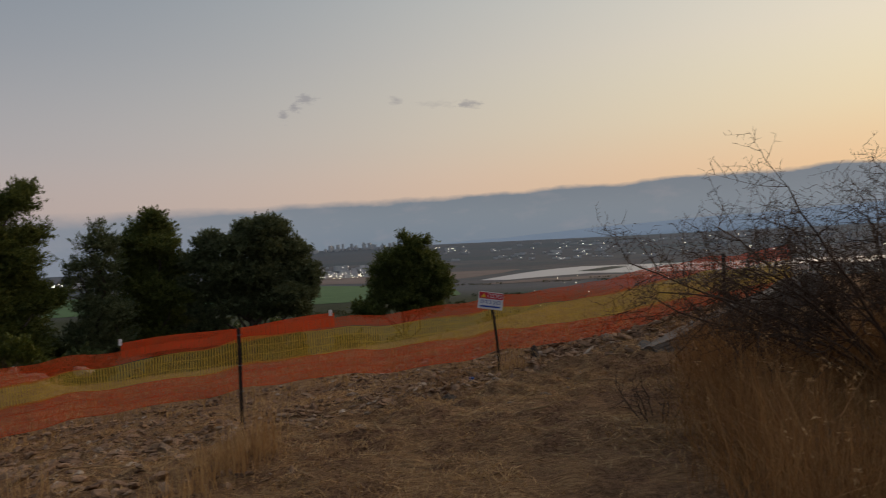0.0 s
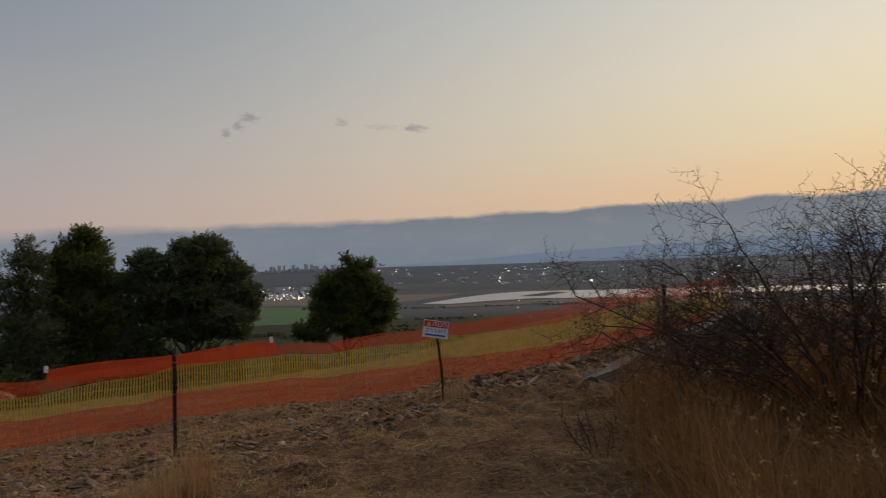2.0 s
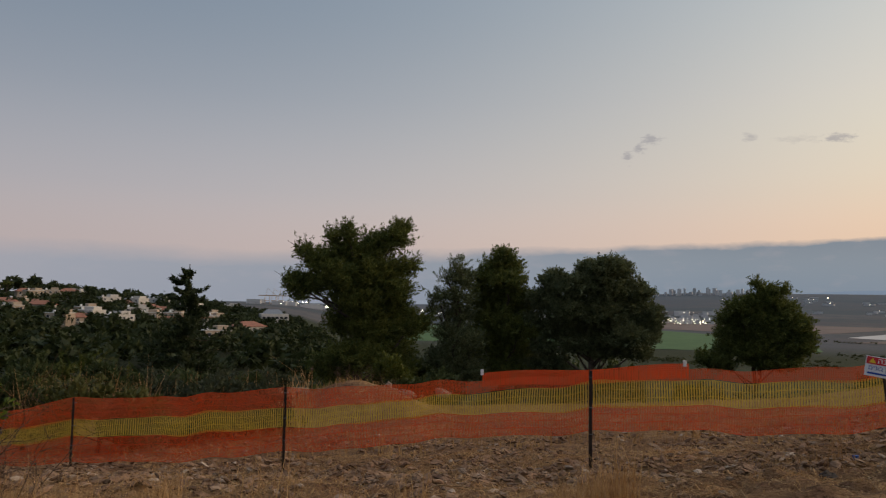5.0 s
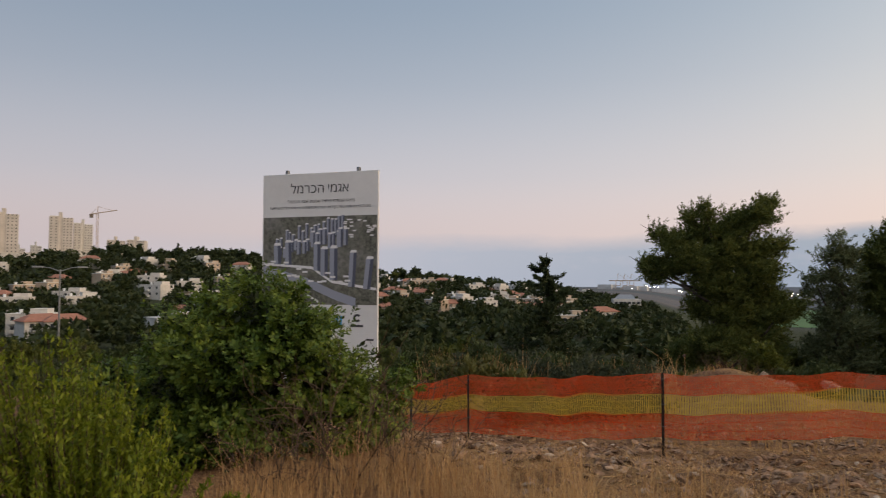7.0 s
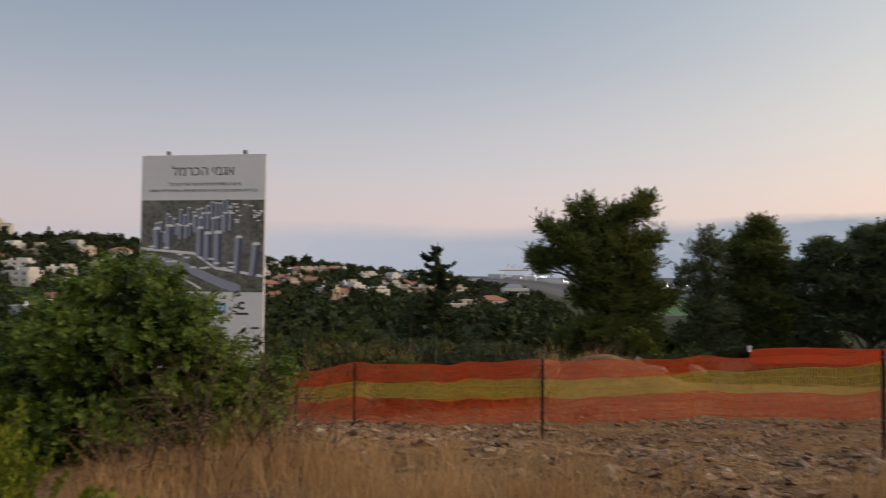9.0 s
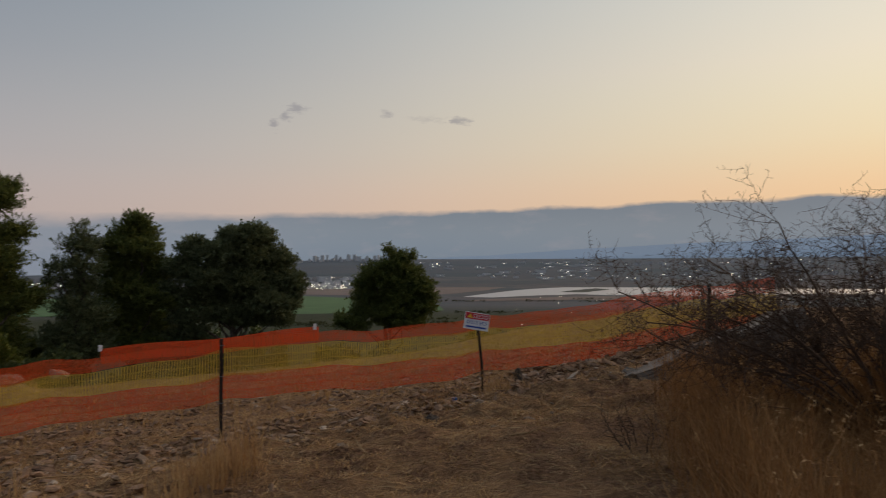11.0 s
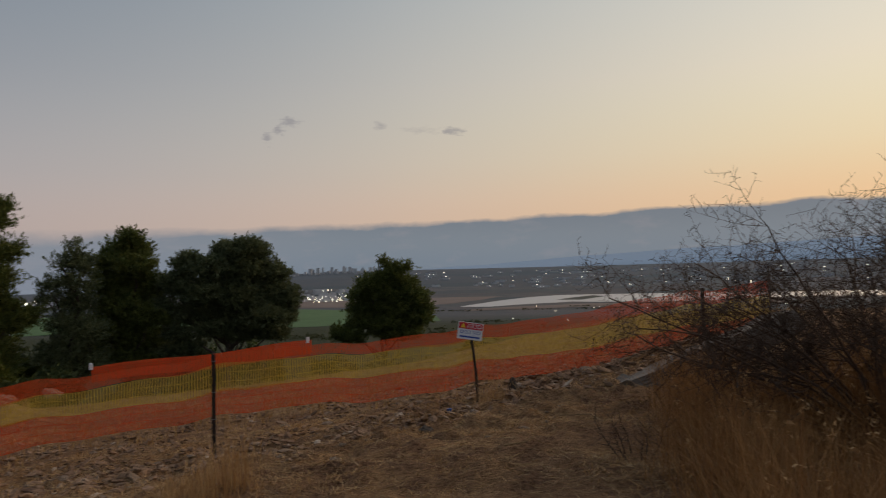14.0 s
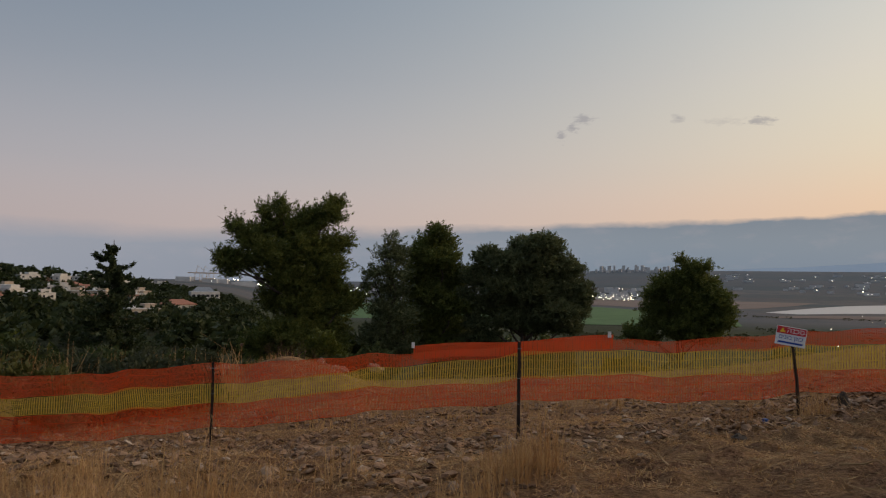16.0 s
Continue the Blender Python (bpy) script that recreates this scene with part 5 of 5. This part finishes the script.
def thorny(stems, rng):
    """Stems that fan out from one foot, crooked at every node, with side shoots and stiff spurs."""
    s = Shape()
    def grow(p, d, L, r, lev, bend):
        n = (9, 6, 4)[lev]
        pts, rad = [p], [r]
        side = d.cross(Vector(rng.normal(0, 1, 3))).normalized()
        for i in range(n):
            d = (d + side * (0.16 if i % 2 else -0.16) + Vector(rng.normal(0, 0.10, 3)) + bend / n).normalized()
            p = p + d * (L / n)
            pts.append(p)
            rad.append(r * (1 - 0.62 * (i + 1) / n))
            for _ in range((3 if i > 2 else 0, 1, 0)[lev]):
                q = Vector(rng.normal(0, 1, 3))
                b = (d * 0.45 + (q - d * q.dot(d)) * 0.8 + Vector((0, 0, 0.12))).normalized()
                grow(p, b, (0.58 if lev == 0 else 0.22) * rng.uniform(0.5, 1.15), max(rad[-1] * 0.62, 0.0026), lev + 1, Vector((0, 0, 0.1)))
            if lev:
                q = Vector(rng.normal(0, 1, 3))
                q = (q - d * q.dot(d)).normalized() + d * 0.35
                s.tube([p, p + q * rng.uniform(0.03, 0.075)], [max(r * 0.6, 0.0022), 0.0009], 3, False)
        s.tube(pts, rad, 5 if lev == 0 else 3, False)
    for u, w, L in stems:
        d = Vector((u * 0.55, w, 1.0)).normalized()
        grow(Vector((u * 0.18, w * 0.15, -0.05)), d, L, 0.015, 0, Vector((u * 1.0, w * 0.3, -0.25 * abs(u))))
    return s


def thorn_bush():
    p = polar(-30.6, 7.0)
    rng = np.random.default_rng(8)
    t = thing("thorn_bush", pose(p.x, p.y, p.z, 0, 0, -31.0), "leafless grey-brown thorny bush with arching tangled branches", "bush")
    for k in range(46):
        u = -1.3 + 2.75 * (k + rng.uniform(0, 0.9)) / 46
        L = (1.98 + 0.26 * max(0.0, -u) + 0.25 * max(0.0, u)) * rng.uniform(0.72, 1.06)
        part("stem", thorny([(u, rng.normal(0, 0.45), L)], rng), MAT["twig"], t)
    return t


thorn_bush()


def bare_shrub(az, d, h, seed):
    p = polar(az, d)
    t = thing("bare_shrub", pose(p.x, p.y, p.z), "low leafless dry brown shrub", "bush", "dry shrubs")
    part("stem_tangle", branchy((0, 0, 0), 7, h, 1, np.random.default_rng(seed), 0.5, 0.008, False, 1.2), MAT["twig"], t)


for k, (az, d, h) in enumerate(((-20.5, 6.4, 1.0), (-13.0, 6.4, 0.35), (-36, 6.0, 1.0), (64.0, 7.4, 0.9), (60.5, 7.9, 0.7), (68.0, 7.6, 1.2), (71.5, 7.3, 1.0), (66.2, 7.8, 1.3), (73.5, 7.2, 0.8), (35.6, 23.4, 0.7), (37.4, 23.5, 0.6), (34.0, 23.3, 0.55), (-23, 7.6, 1.0))):
    bare_shrub(az, d, h, 100 + k)


def rosette_leaves(name, centres, outs, mat, rng, leaf, per, stalk):
    """Whorls of small oval leaves at the shoot tips."""
    n = len(centres)
    cc = np.repeat(centres, per, 0)
    oo = np.repeat(unit(outs), per, 0)
    cc = cc + oo * rng.uniform(-stalk, stalk * 0.6, (len(cc), 1))
    side = rng.normal(size=cc.shape)
    side = unit(side - oo * (side * oo).sum(-1, keepdims=True))
    a = unit(side * 0.9 + oo * 0.55)
    b = unit(np.cross(a, oo))
    L = leaf * rng.uniform(0.65, 1.3, (len(cc), 1))
    W = L * 0.42
    c = cc + a * L * 0.55
    f = np.cross(a, b) * W * 0.3
    v = np.stack([c - a * L * 0.5, c - a * L * 0.12 + b * W * 0.5 + f, c + a * L * 0.25 + b * W * 0.42 + f, c + a * L * 0.5, c + a * L * 0.25 - b * W * 0.42 + f, c - a * L * 0.12 - b * W * 0.5 + f], 1).reshape(-1, 3)
    return quads_mesh(name, v, mat, 6)


def carob():
    p = polar(-46.1, 7.6)
    lobes = [(-0.2, 0, 2.0, 1.0, 1.0, 1.1), (0.3, 0.1, 3.1, 1.2, 1.1, 0.9), (-0.55, 0.1, 2.8, 0.6, 0.6, 0.45), (0.7, -0.2, 3.9, 1.1, 1.0, 0.8), (-0.7, 0, 2.1, 0.45, 0.5, 0.35), (0.3, 0.2, 1.1, 1.0, 0.9, 0.8), (0.05, 0.0, 3.9, 0.5, 0.5, 0.5), (-0.75, 0, 1.45, 0.5, 0.5, 0.5), (-0.5, 0.2, 0.7, 0.7, 0.6, 0.6)]
    rng = np.random.default_rng(41)
    t = thing("carob_tree", pose(p.x, p.y, p.z, 0, 0, -44.5), "dark leathery-leaved carob tree against the sunset", "tree")
    part("trunk", trunk_shape(3.6, 0.13, lobes, rng), MAT["bark"], t, smooth=True)
    c, o = lobes_points(lobes, 1900, 34, 0.072, rng, 0.3)
    part("crown", leaves("crown", c, 0.052, 0.48, MAT["carob"], rng, o), None, t)
    return t


carob()


def green_bush():
    """The big mastic bush before the board."""
    p = polar(72.2, 9.3)
    rng = np.random.default_rng(51)
    t = thing("mastic_bush", pose(p.x, p.y, p.z, 0, 0, 70.5), "large dense glossy green evergreen bush", "bush")
    lobes = [(-0.25, 0, 1.82, 0.60, 0.6, 0.36), (0.10, 0.1, 1.48, 0.55, 0.6, 0.36), (-0.8, 0, 1.35, 0.62, 0.6, 0.48), (0.0, -0.1, 1.0, 1.0, 0.8, 0.62), (0.62, 0, 0.88, 0.42, 0.5, 0.36), (-1.25, 0.1, 0.85, 0.55, 0.6, 0.5), (0.75, -0.1, 0.45, 0.62, 0.6, 0.42), (-0.5, -0.2, 0.35, 1.1, 0.7, 0.42), (1.15, 0, 0.66, 0.34, 0.42, 0.28), (1.6, 0.1, 0.74, 0.24, 0.3, 0.2), (1.2, 0, 0.25, 0.28, 0.3, 0.22), (-1.9, 0.2, 0.72, 0.5, 0.5, 0.4), (-1.5, 0.0, 0.2, 0.8, 0.6, 0.4), (0.12, -0.3, 1.2, 0.5, 0.4, 0.35)]
    part("trunk", trunk_shape(1.6, 0.06, lobes, rng), MAT["bark"], t, smooth=True)
    c, o = lobes_points(lobes, 1000, 6, 0.11, rng, 0.6)
    part("crown", rosette_leaves("crown", c, o + rng.normal(0, 0.35, o.shape) + np.array([0, 0, 0.5]), MAT["mastic"], rng, 0.060, 13, 0.10), None, t)
    # shade inside the bush is put into colour: inner leaves use the dark carob material
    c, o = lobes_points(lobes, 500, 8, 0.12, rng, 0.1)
    part("inner_leaves", leaves("inner_leaves", c * np.array([0.9, 0.9, 0.95]), 0.09, 0.5, MAT["carob"], rng, o), None, t, "inner leaves coloured dark as shade")
    return t


green_bush()


def shoot_bush():
    """A near bush of upright yellow-green shoots with narrow leaves."""
    p = polar(86.0, 5.4)
    rng = np.random.default_rng(61)
    t = thing("shoot_bush", pose(p.x, p.y, p.z, 0, 0, 86), "bright yellow-green bush of upright leafy shoots", "bush")
    stems, cs, os_ = Shape(), [], []
    for k in range(560):
        u, w = rng.uniform(-1.7, 0.42), rng.normal(0, 0.42)
        if k > 525:
            u, w = rng.normal(0.78, 0.10), rng.normal(-0.1, 0.1)
        H = (1.58 - 0.55 * max(0.0, u - 0.0) - 0.10 * abs(u + 0.5)) * rng.uniform(0.6, 1.06) * (0.52 if k > 525 else 1.0) * (0.86 + 0.28 * noise.noise(Vector((u * 3.1, w * 2.0, 0.5))))
        H = max(H, 0.35)
        tip = np.array([u * 1.12 + rng.normal(0, 0.06), w * 1.15, H])
        base = np.array([u * 0.55, w * 0.5, -0.05])
        mid = (base + tip) / 2 + np.array([0, 0, 0.08])
        stems.tube([base, mid, tip], [0.006, 0.004, 0.002], 3, False)
        n = 85
        q = rng.uniform(0.30, 1.0, (n, 1)) ** 0.8
        cs.append((1 - q) ** 2 * base + 2 * q * (1 - q) * mid + q ** 2 * tip + rng.normal(0, 0.012, (n, 3)))
        os_.append(np.tile(np.array([0, 0, 1.0]), (n, 1)))
    part("stem_tangle", stems, MAT["twig"], t)
    part("foliage", leaves("foliage", np.concatenate(cs), 0.046, 0.34, MAT["fresh"], rng, np.concatenate(os_), 0.6), None, t)


shoot_bush()


# ---- dry grass ----
def grass_mesh(name, spots, tall, mat, rng, wide=0.006, bend=0.35, per=1):
    """Bent tapering blades, two faces each, standing on the ground."""
    p = np.repeat(np.array(spots, float), per, 0)
    p[:, :2] += rng.normal(0, 0.07, (len(p), 2)) * (per > 1)
    n = len(p)
    h = tall * rng.uniform(0.45, 1.25, (n, 1))
    h = h * np.array([0.55 + 0.9 * max(0.0, 0.5 + noise.noise(Vector((q[0] * 1.6, q[1] * 1.6, 4.4)))) for q in p])[:, None]
    a = rng.uniform(0, 2 * math.pi, n)
    d = np.stack([np.cos(a), np.sin(a), 0 * a], -1)
    lean = rng.normal(0, bend, (n, 1)) * h
    side = np.stack([-np.sin(a), np.cos(a), 0 * a], -1) * wide * rng.uniform(0.6, 1.4, (n, 1))
    tw = rng.uniform(0, 2 * math.pi, n)
    side = np.stack([np.cos(tw), np.sin(tw), 0 * tw], -1) * wide * rng.uniform(0.6, 1.4, (n, 1))
    m = p + d * lean * 0.35 + np.array([0, 0, 1.0]) * h * 0.55
    t = p + d * lean + np.array([0, 0, 1.0]) * h * np.maximum(0.15, 1 - 0.2 * np.abs(lean / h))
    v = np.stack([p - side, p + side, m + side * 0.7, m - side * 0.7, m - side * 0.7, m + side * 0.7, t + side * 0.15, t - side * 0.15], 1).reshape(-1, 3)
    return quads_mesh(name, v, mat)


def scatter(n, rng, az0, az1, d0, d1, keep=None):
    out = []
    while len(out) < n:
        az, d = rng.uniform(az0, az1), math.sqrt(rng.uniform(d0 * d0, d1 * d1))
        x, y = -math.sin(radians(az)) * d, math.cos(radians(az)) * d
        if keep is None or keep(x, y, az, d):
            out.append((x, y, height(x, y) - 0.01))
    return out


def tuft_noise(x, y, f=1.3, c=0.0):
    return noise.noise(Vector((x * f, y * f, 7.7))) > c


rng = np.random.default_rng(5)
g1 = scatter(4200, rng, -52, -15, 3.2, 9.2, lambda x, y, a, d: a < -18 + (d - 5) * 0.6 + rng.normal(0, 2.2) and noise.noise(Vector((x * 0.9, y * 0.9, 2))) > -0.35)
tagged(new("tall_dry_grass", grass_mesh("tall_dry_grass", g1, 0.60, MAT["straw_dark"], rng, 0.0028, 0.62, 6)), "tall tangled brown dry grass beside the thorn bush", "dry grass", kind="stuff")
g2 = scatter(900, rng, 50, 80, 4.2, 7.8, lambda x, y, a, d: tuft_noise(x, y, 1.1, -0.2))
tagged(new("straw_grass", grass_mesh("straw_grass", g2, 0.46, MAT["straw"], rng, 0.003, 0.5, 4)), "thin pale straw below the evergreen bush", "dry grass", kind="stuff")
g3 = scatter(15000, rng, -35, 62, 4.0, 13.5, lambda x, y, a, d: noise.noise(Vector((x * 1.0, y * 1.0, 7.7))) + rng.normal(0, 0.25) > 0.0 and y < fence_y(x) + 3.5)
tagged(new("short_straw", grass_mesh("short_straw", g3, 0.05, MAT["straw"], rng, 0.0045, 2.8, 3)), "short trampled straw over the soil", "dry grass", kind="stuff")
g8 = scatter(27000, rng, -30, 64, 4.0, 13.0, lambda x, y, a, d: noise.noise(Vector((x * 0.8, y * 0.8, 3.1))) + rng.normal(0, 0.3) > -0.05 and y < fence_y(x) + 2.5)
tagged(new("straw_litter", spikes("straw_litter", np.array(g8) + np.array([0, 0, 0.028]), np.full((len(g8), 1), 0.115), 0.08, MAT["litter"], rng, lift=0.0, level=0.22)), "bleached broken straw lying over the soil", "dry grass", kind="stuff")
g4 = []
for az, d, n, sp in ((19.5, 6.3, 45, 0.14), (42.0, 5.3, 55, 0.30), (47, 5.6, 35, 0.25), (5.0, 9.8, 20, 0.3), (36, 6.4, 14, 0.25), (50, 5.0, 60, 0.35), (56, 5.6, 60, 0.3), (25, 5.2, 20, 0.2), (2.0, 9.6, 15, 0.2), (-2.2, 10.4, 40, 0.12), (52.5, 5.3, 70, 0.12), (23.0, 5.6, 20, 0.08)):
    c = polar(az, d)
    for _ in range(n):
        x, y = c.x + rng.normal(0, sp), c.y + rng.normal(0, sp)
        g4.append((x, y, height(x, y) - 0.01))
tagged(new("straw_tufts", grass_mesh("straw_tufts", g4, 0.34, MAT["straw"], rng, 0.003, 0.55, 4)), "bleached tufts of long straw", "dry grass", kind="stuff")
g7 = []
for az, d, n, sp in ((20.3, 5.9, 34, 0.10), (18.3, 6.3, 22, 0.08), (44.0, 5.0, 40, 0.12), (53.0, 5.2, 60, 0.14), (25.5, 4.7, 20, 0.10)):
    c = polar(az, d)
    for _ in range(n):
        x, y = c.x + rng.normal(0, sp), c.y + rng.normal(0, sp)
        g7.append((x, y, height(x, y) - 0.01))
tagged(new("tall_straw_tufts", grass_mesh("tall_straw_tufts", g7, 0.55, MAT["straw"], rng, 0.004, 0.32, 4)), "tall pale straw tufts in the foreground", "dry grass", kind="stuff")
g5 = scatter(5000, rng, -25, 75, 13, 27, lambda x, y, a, d: y > fence_y(x) + 0.8)
tagged(new("far_straw", grass_mesh("far_straw", g5, 0.16, MAT["straw"], rng, 0.008, 0.4, 3)), "dry straw on the ground behind the net", "dry grass", kind="stuff")

g6 = scatter(420, rng, 40, 60, 18, 22)
tagged(new("dry_weeds", grass_mesh("dry_weeds", g6, 1.05, MAT["straw"], rng, 0.010, 0.3, 4)), "tall dry weeds on the bank behind the net", "dry grass", kind="stuff")
hd = np.array(g1)[rng.integers(0, len(g1), 700)] + np.array([0, 0, 1.0]) * rng.uniform(0.25, 0.75, (700, 1))
tagged(new("grass_seed_heads", leaves("grass_seed_heads", np.repeat(hd, 4, 0) + rng.normal(0, 0.012, (2800, 3)), 0.03, 0.35, MAT["straw"], rng)), "pale seed heads in the tall dry grass", "dry grass", kind="stuff")


# ---- concrete slab, stones and litter ----
def slab():
    """A broken tilted slab lying over a second one."""
    p = Vector((2.62, 10.2, 0.02))
    t = thing("concrete_slab", pose(p.x, p.y, p.z, 0, 0, 2), "broken grey concrete slabs heaped on the slope", "concrete slab")
    for name, c, sz, rot in (("upper_slab", (0.75, -0.12, 0.54), (2.5, 0.8, 0.32), (-9, -21, 6)), ("lower_slab", (0.45, 0.02, 0.06), (2.3, 0.8, 0.40), (-9, -22, -3)), ("broken_end", (-0.55, -0.30, -0.02), (0.8, 0.6, 0.22), (6, -28, 14)), ("split_block", (0.85, -0.42, 0.08), (0.9, 0.5, 0.42), (12, -14, 22))):
        bm = bmesh.new()
        bmesh.ops.create_cube(bm, size=1)
        bmesh.ops.scale(bm, vec=sz, verts=bm.verts)
        bmesh.ops.subdivide_edges(bm, edges=bm.edges, cuts=5, use_grid_fill=True)
        for v in bm.verts:
            n = noise.noise_vector(v.co * 2.3 + Vector(c) * 5)
            m2 = noise.noise_vector(v.co * 7.0 + Vector(c) * 3)
            v.co += Vector((n.x * 0.10, n.y * 0.09, n.z * 0.05)) + m2 * 0.025
        me = bpy.data.meshes.new(name)
        bm.to_mesh(me)
        bm.free()
        me.materials.append(MAT["concrete"])
        o = new(name, me)
        o.parent = t
        o.matrix_basis = pose(*c, *rot)


slab()


def stone_mesh(k, flat=0.6):
    bm = bmesh.new()
    bmesh.ops.create_icosphere(bm, subdivisions=2 if k < 2 else 1, radius=1)
    for v in bm.verts:
        q = noise.noise_vector(v.co * 1.1 + Vector((k * 7.1, 0, 0)))
        v.co = Vector((v.co.x * 1.15, v.co.y * 0.85, v.co.z * flat)) + q * 0.38
    me = bpy.data.meshes.new("stone")
    bm.to_mesh(me)
    bm.free()
    me.materials.append(MAT["stone"])
    return me


STONES = [stone_mesh(k) for k in range(7)]


def rock_pile(az, d, n, spread, size, label, mat="stone"):
    p = polar(az, d)
    t = thing("rock_pile", pose(p.x, p.y, p.z, 0, 0, az), label, "rocks")
    r = random.Random(int(az * 10))
    for k in range(n):
        u, w = r.gauss(0, spread), r.gauss(0, spread * 0.4)
        s = size * r.uniform(0.4, 1.2)
        o = new("rock", STONES[k % 7])
        o.parent = t
        o.matrix_basis = pose(u, w, s * 0.3 + 0.25 * max(0, 1 - abs(u) / (1.5 * spread)) * size, r.uniform(-20, 20), r.uniform(-20, 20), r.uniform(0, 360)) @ Matrix.Diagonal((s, s, s * 0.7, 1))


rock_pile(34.8, 24.0, 46, 0.95, 0.27, "heap of pale rocks and dug earth behind the net")
rock_pile(39.2, 24.5, 40, 1.05, 0.24, "low heap of pale rocks behind the net")
rock_pile(45.2, 23.0, 2, 0.15, 0.25, "pale block of stone behind the net")


def blue_pipe():
    p = polar(1.05, 9.9)
    t = thing("pipe_stub", pose(p.x, p.y, p.z), "short blue plastic pipe stub standing in the soil", "pipe")
    s = Shape().tube([(0, 0, -0.1), (0, 0, 0.16)], [0.028, 0.028], 10, False).tube([(0, 0, 0.16), (0, 0, -0.1)], [0.022, 0.022], 10, False)
    part("tube", s, MAT["blue"], t)
    part("collar", Shape().tube([(0, 0, 0.12), (0, 0, 0.165)], [0.034, 0.034], 10), MAT["blue"], t)


blue_pipe()


def stump(az, d, h, r, label):
    p = polar(az, d)
    t = thing("stump", pose(p.x, p.y, p.z), label, "stump")
    q = np.random.default_rng(int(d * 100))
    part("wood", Shape().tube([(0, 0, -0.1), (0.01, 0, h * 0.4), (-0.02, 0.01, h * 0.8), (0, 0, h)], [r * 1.3, r, r * 0.9, r * 0.4], 8), MAT["bark"], t)


stump(-4.0, 10.6, 0.34, 0.07, "dead dark stump beside the danger sign")
stump(2.9, 8.6, 0.08, 0.09, "dark clod of root wood in the soil")


def seed_stalk(az, d, el):
    p = polar(az, d)
    h = 1.6 + d * math.tan(radians(el)) - p.z
    t = thing("seed_stalk", pose(p.x, p.y, p.z), "thin dry stalk with a pale round seed head", "dry plant")
    part("stalk", Shape().tube([(0, 0, -0.05), (0.03, 0, h * 0.5), (0, 0, h)], [0.008, 0.006, 0.005], 4), MAT["straw"], t)
    part("seed_head", leaves("seed_head", np.array([0, 0, h]) + unit(np.random.default_rng(3).normal(size=(160, 3))) * 0.022, 0.035, 0.25, MAT["stone"], np.random.default_rng(4)), None, t)


seed_stalk(40.1, 15.0, -5.0)

for az, d, L in ((-7.0, 7.3, 0.5), (-5.0, 6.6, 0.4), (8.5, 6.8, 0.5), (30, 7.2, 0.6), (-9, 7.9, 0.6), (13, 9.2, 0.45), (48, 7, 0.7)):
    p = polar(az, d)
    q = np.random.default_rng(int(d * 37))
    a = q.uniform(0, math.pi)
    pts = [Vector((math.cos(a) * L * (f - 0.5), math.sin(a) * L * (f - 0.5), 0.025 + 0.10 * f * (1 - f) * 4 * q.uniform(0.2, 1))) + Vector(q.normal(0, 0.02, 3)) for f in (0, 0.3, 0.6, 1)]
    t = thing("fallen_twig", pose(p.x, p.y, p.z), "pale dry fallen twig on the soil", "twig", "fallen twigs")
    part("stick", Shape().tube(pts, [0.008, 0.007, 0.006, 0.003], 5).tube([pts[2], pts[2] + Vector((0.05, 0.08, 0.06))], [0.005, 0.002], 4), MAT["litter"], t)


def clods():
    """Small clods, chips and flat flakes, too many to count, over the dug strip."""
    r = np.random.default_rng(17)
    for name, mat, count, big, label in (("soil_clods", "rubble", 12000, 0.064, "loose brown clods along the fence"), ("stone_chips", "chips", 7000, 0.052, "pale stone chips and dry bark flakes on the soil")):
        vs, fs, n = [], [], 0
        while n < count:
            x = r.uniform(-13, 4.0)
            off = r.uniform(-5.5, 5.5) if n % 3 == 0 else r.normal(-1.5, 1.4)
            y = fence_y(x) + off
            if y < 3.8 or (x > -1.5 and off < -2.0) or noise.noise(Vector((x * 0.7, y * 0.7, 9.1))) + r.normal(0, 0.25) < -0.12:
                continue
            k = 0.014 + big * r.random() ** 3.2
            base = STONE_CO[2 + n % 5] * k * np.array([r.uniform(0.8, 1.7), 1.0, r.uniform(0.4, 0.9)])
            m = np.array(pose(x, y, height(x, y) + k * 0.25, r.uniform(-30, 30), r.uniform(-30, 30), r.uniform(0, 360)))
            fs.append(STONE_F[2 + n % 5] + len(vs) * 12)
            vs.append(base @ m[:3, :3].T + m[:3, 3])
            n += 1
        me = bpy.data.meshes.new(name)
        me.from_pydata(np.concatenate(vs), [], np.concatenate(fs).tolist())
        me.materials.append(MAT[mat])
        tagged(new(name, me), label, "rubble", kind="stuff")


STONE_CO = [np.array([v.co for v in me.vertices]) for me in STONES]
STONE_F = [np.array([tuple(p.vertices) for p in me.polygons]) for me in STONES]
clods()

# single stones on the dug strip and in the straw
r = random.Random(23)
for k in range(295):
    x = r.uniform(-12.5, 3.0)
    off = r.uniform(-3.6, 3.6) if k % 2 else r.gauss(-1.0, 1.3)
    y = fence_y(x) + off
    if math.hypot(x, y) < 4:
        continue
    s = 0.025 + 0.085 * r.random() ** 3
    o = new("stone", STONES[k % 7])
    o.parent = ground
    o.matrix_basis = pose(x, y, height(x, y) + s * 0.15, r.uniform(-15, 15), r.uniform(-15, 15), r.uniform(0, 360)) @ Matrix.Diagonal((s, s, s * r.uniform(0.6, 1), 1))
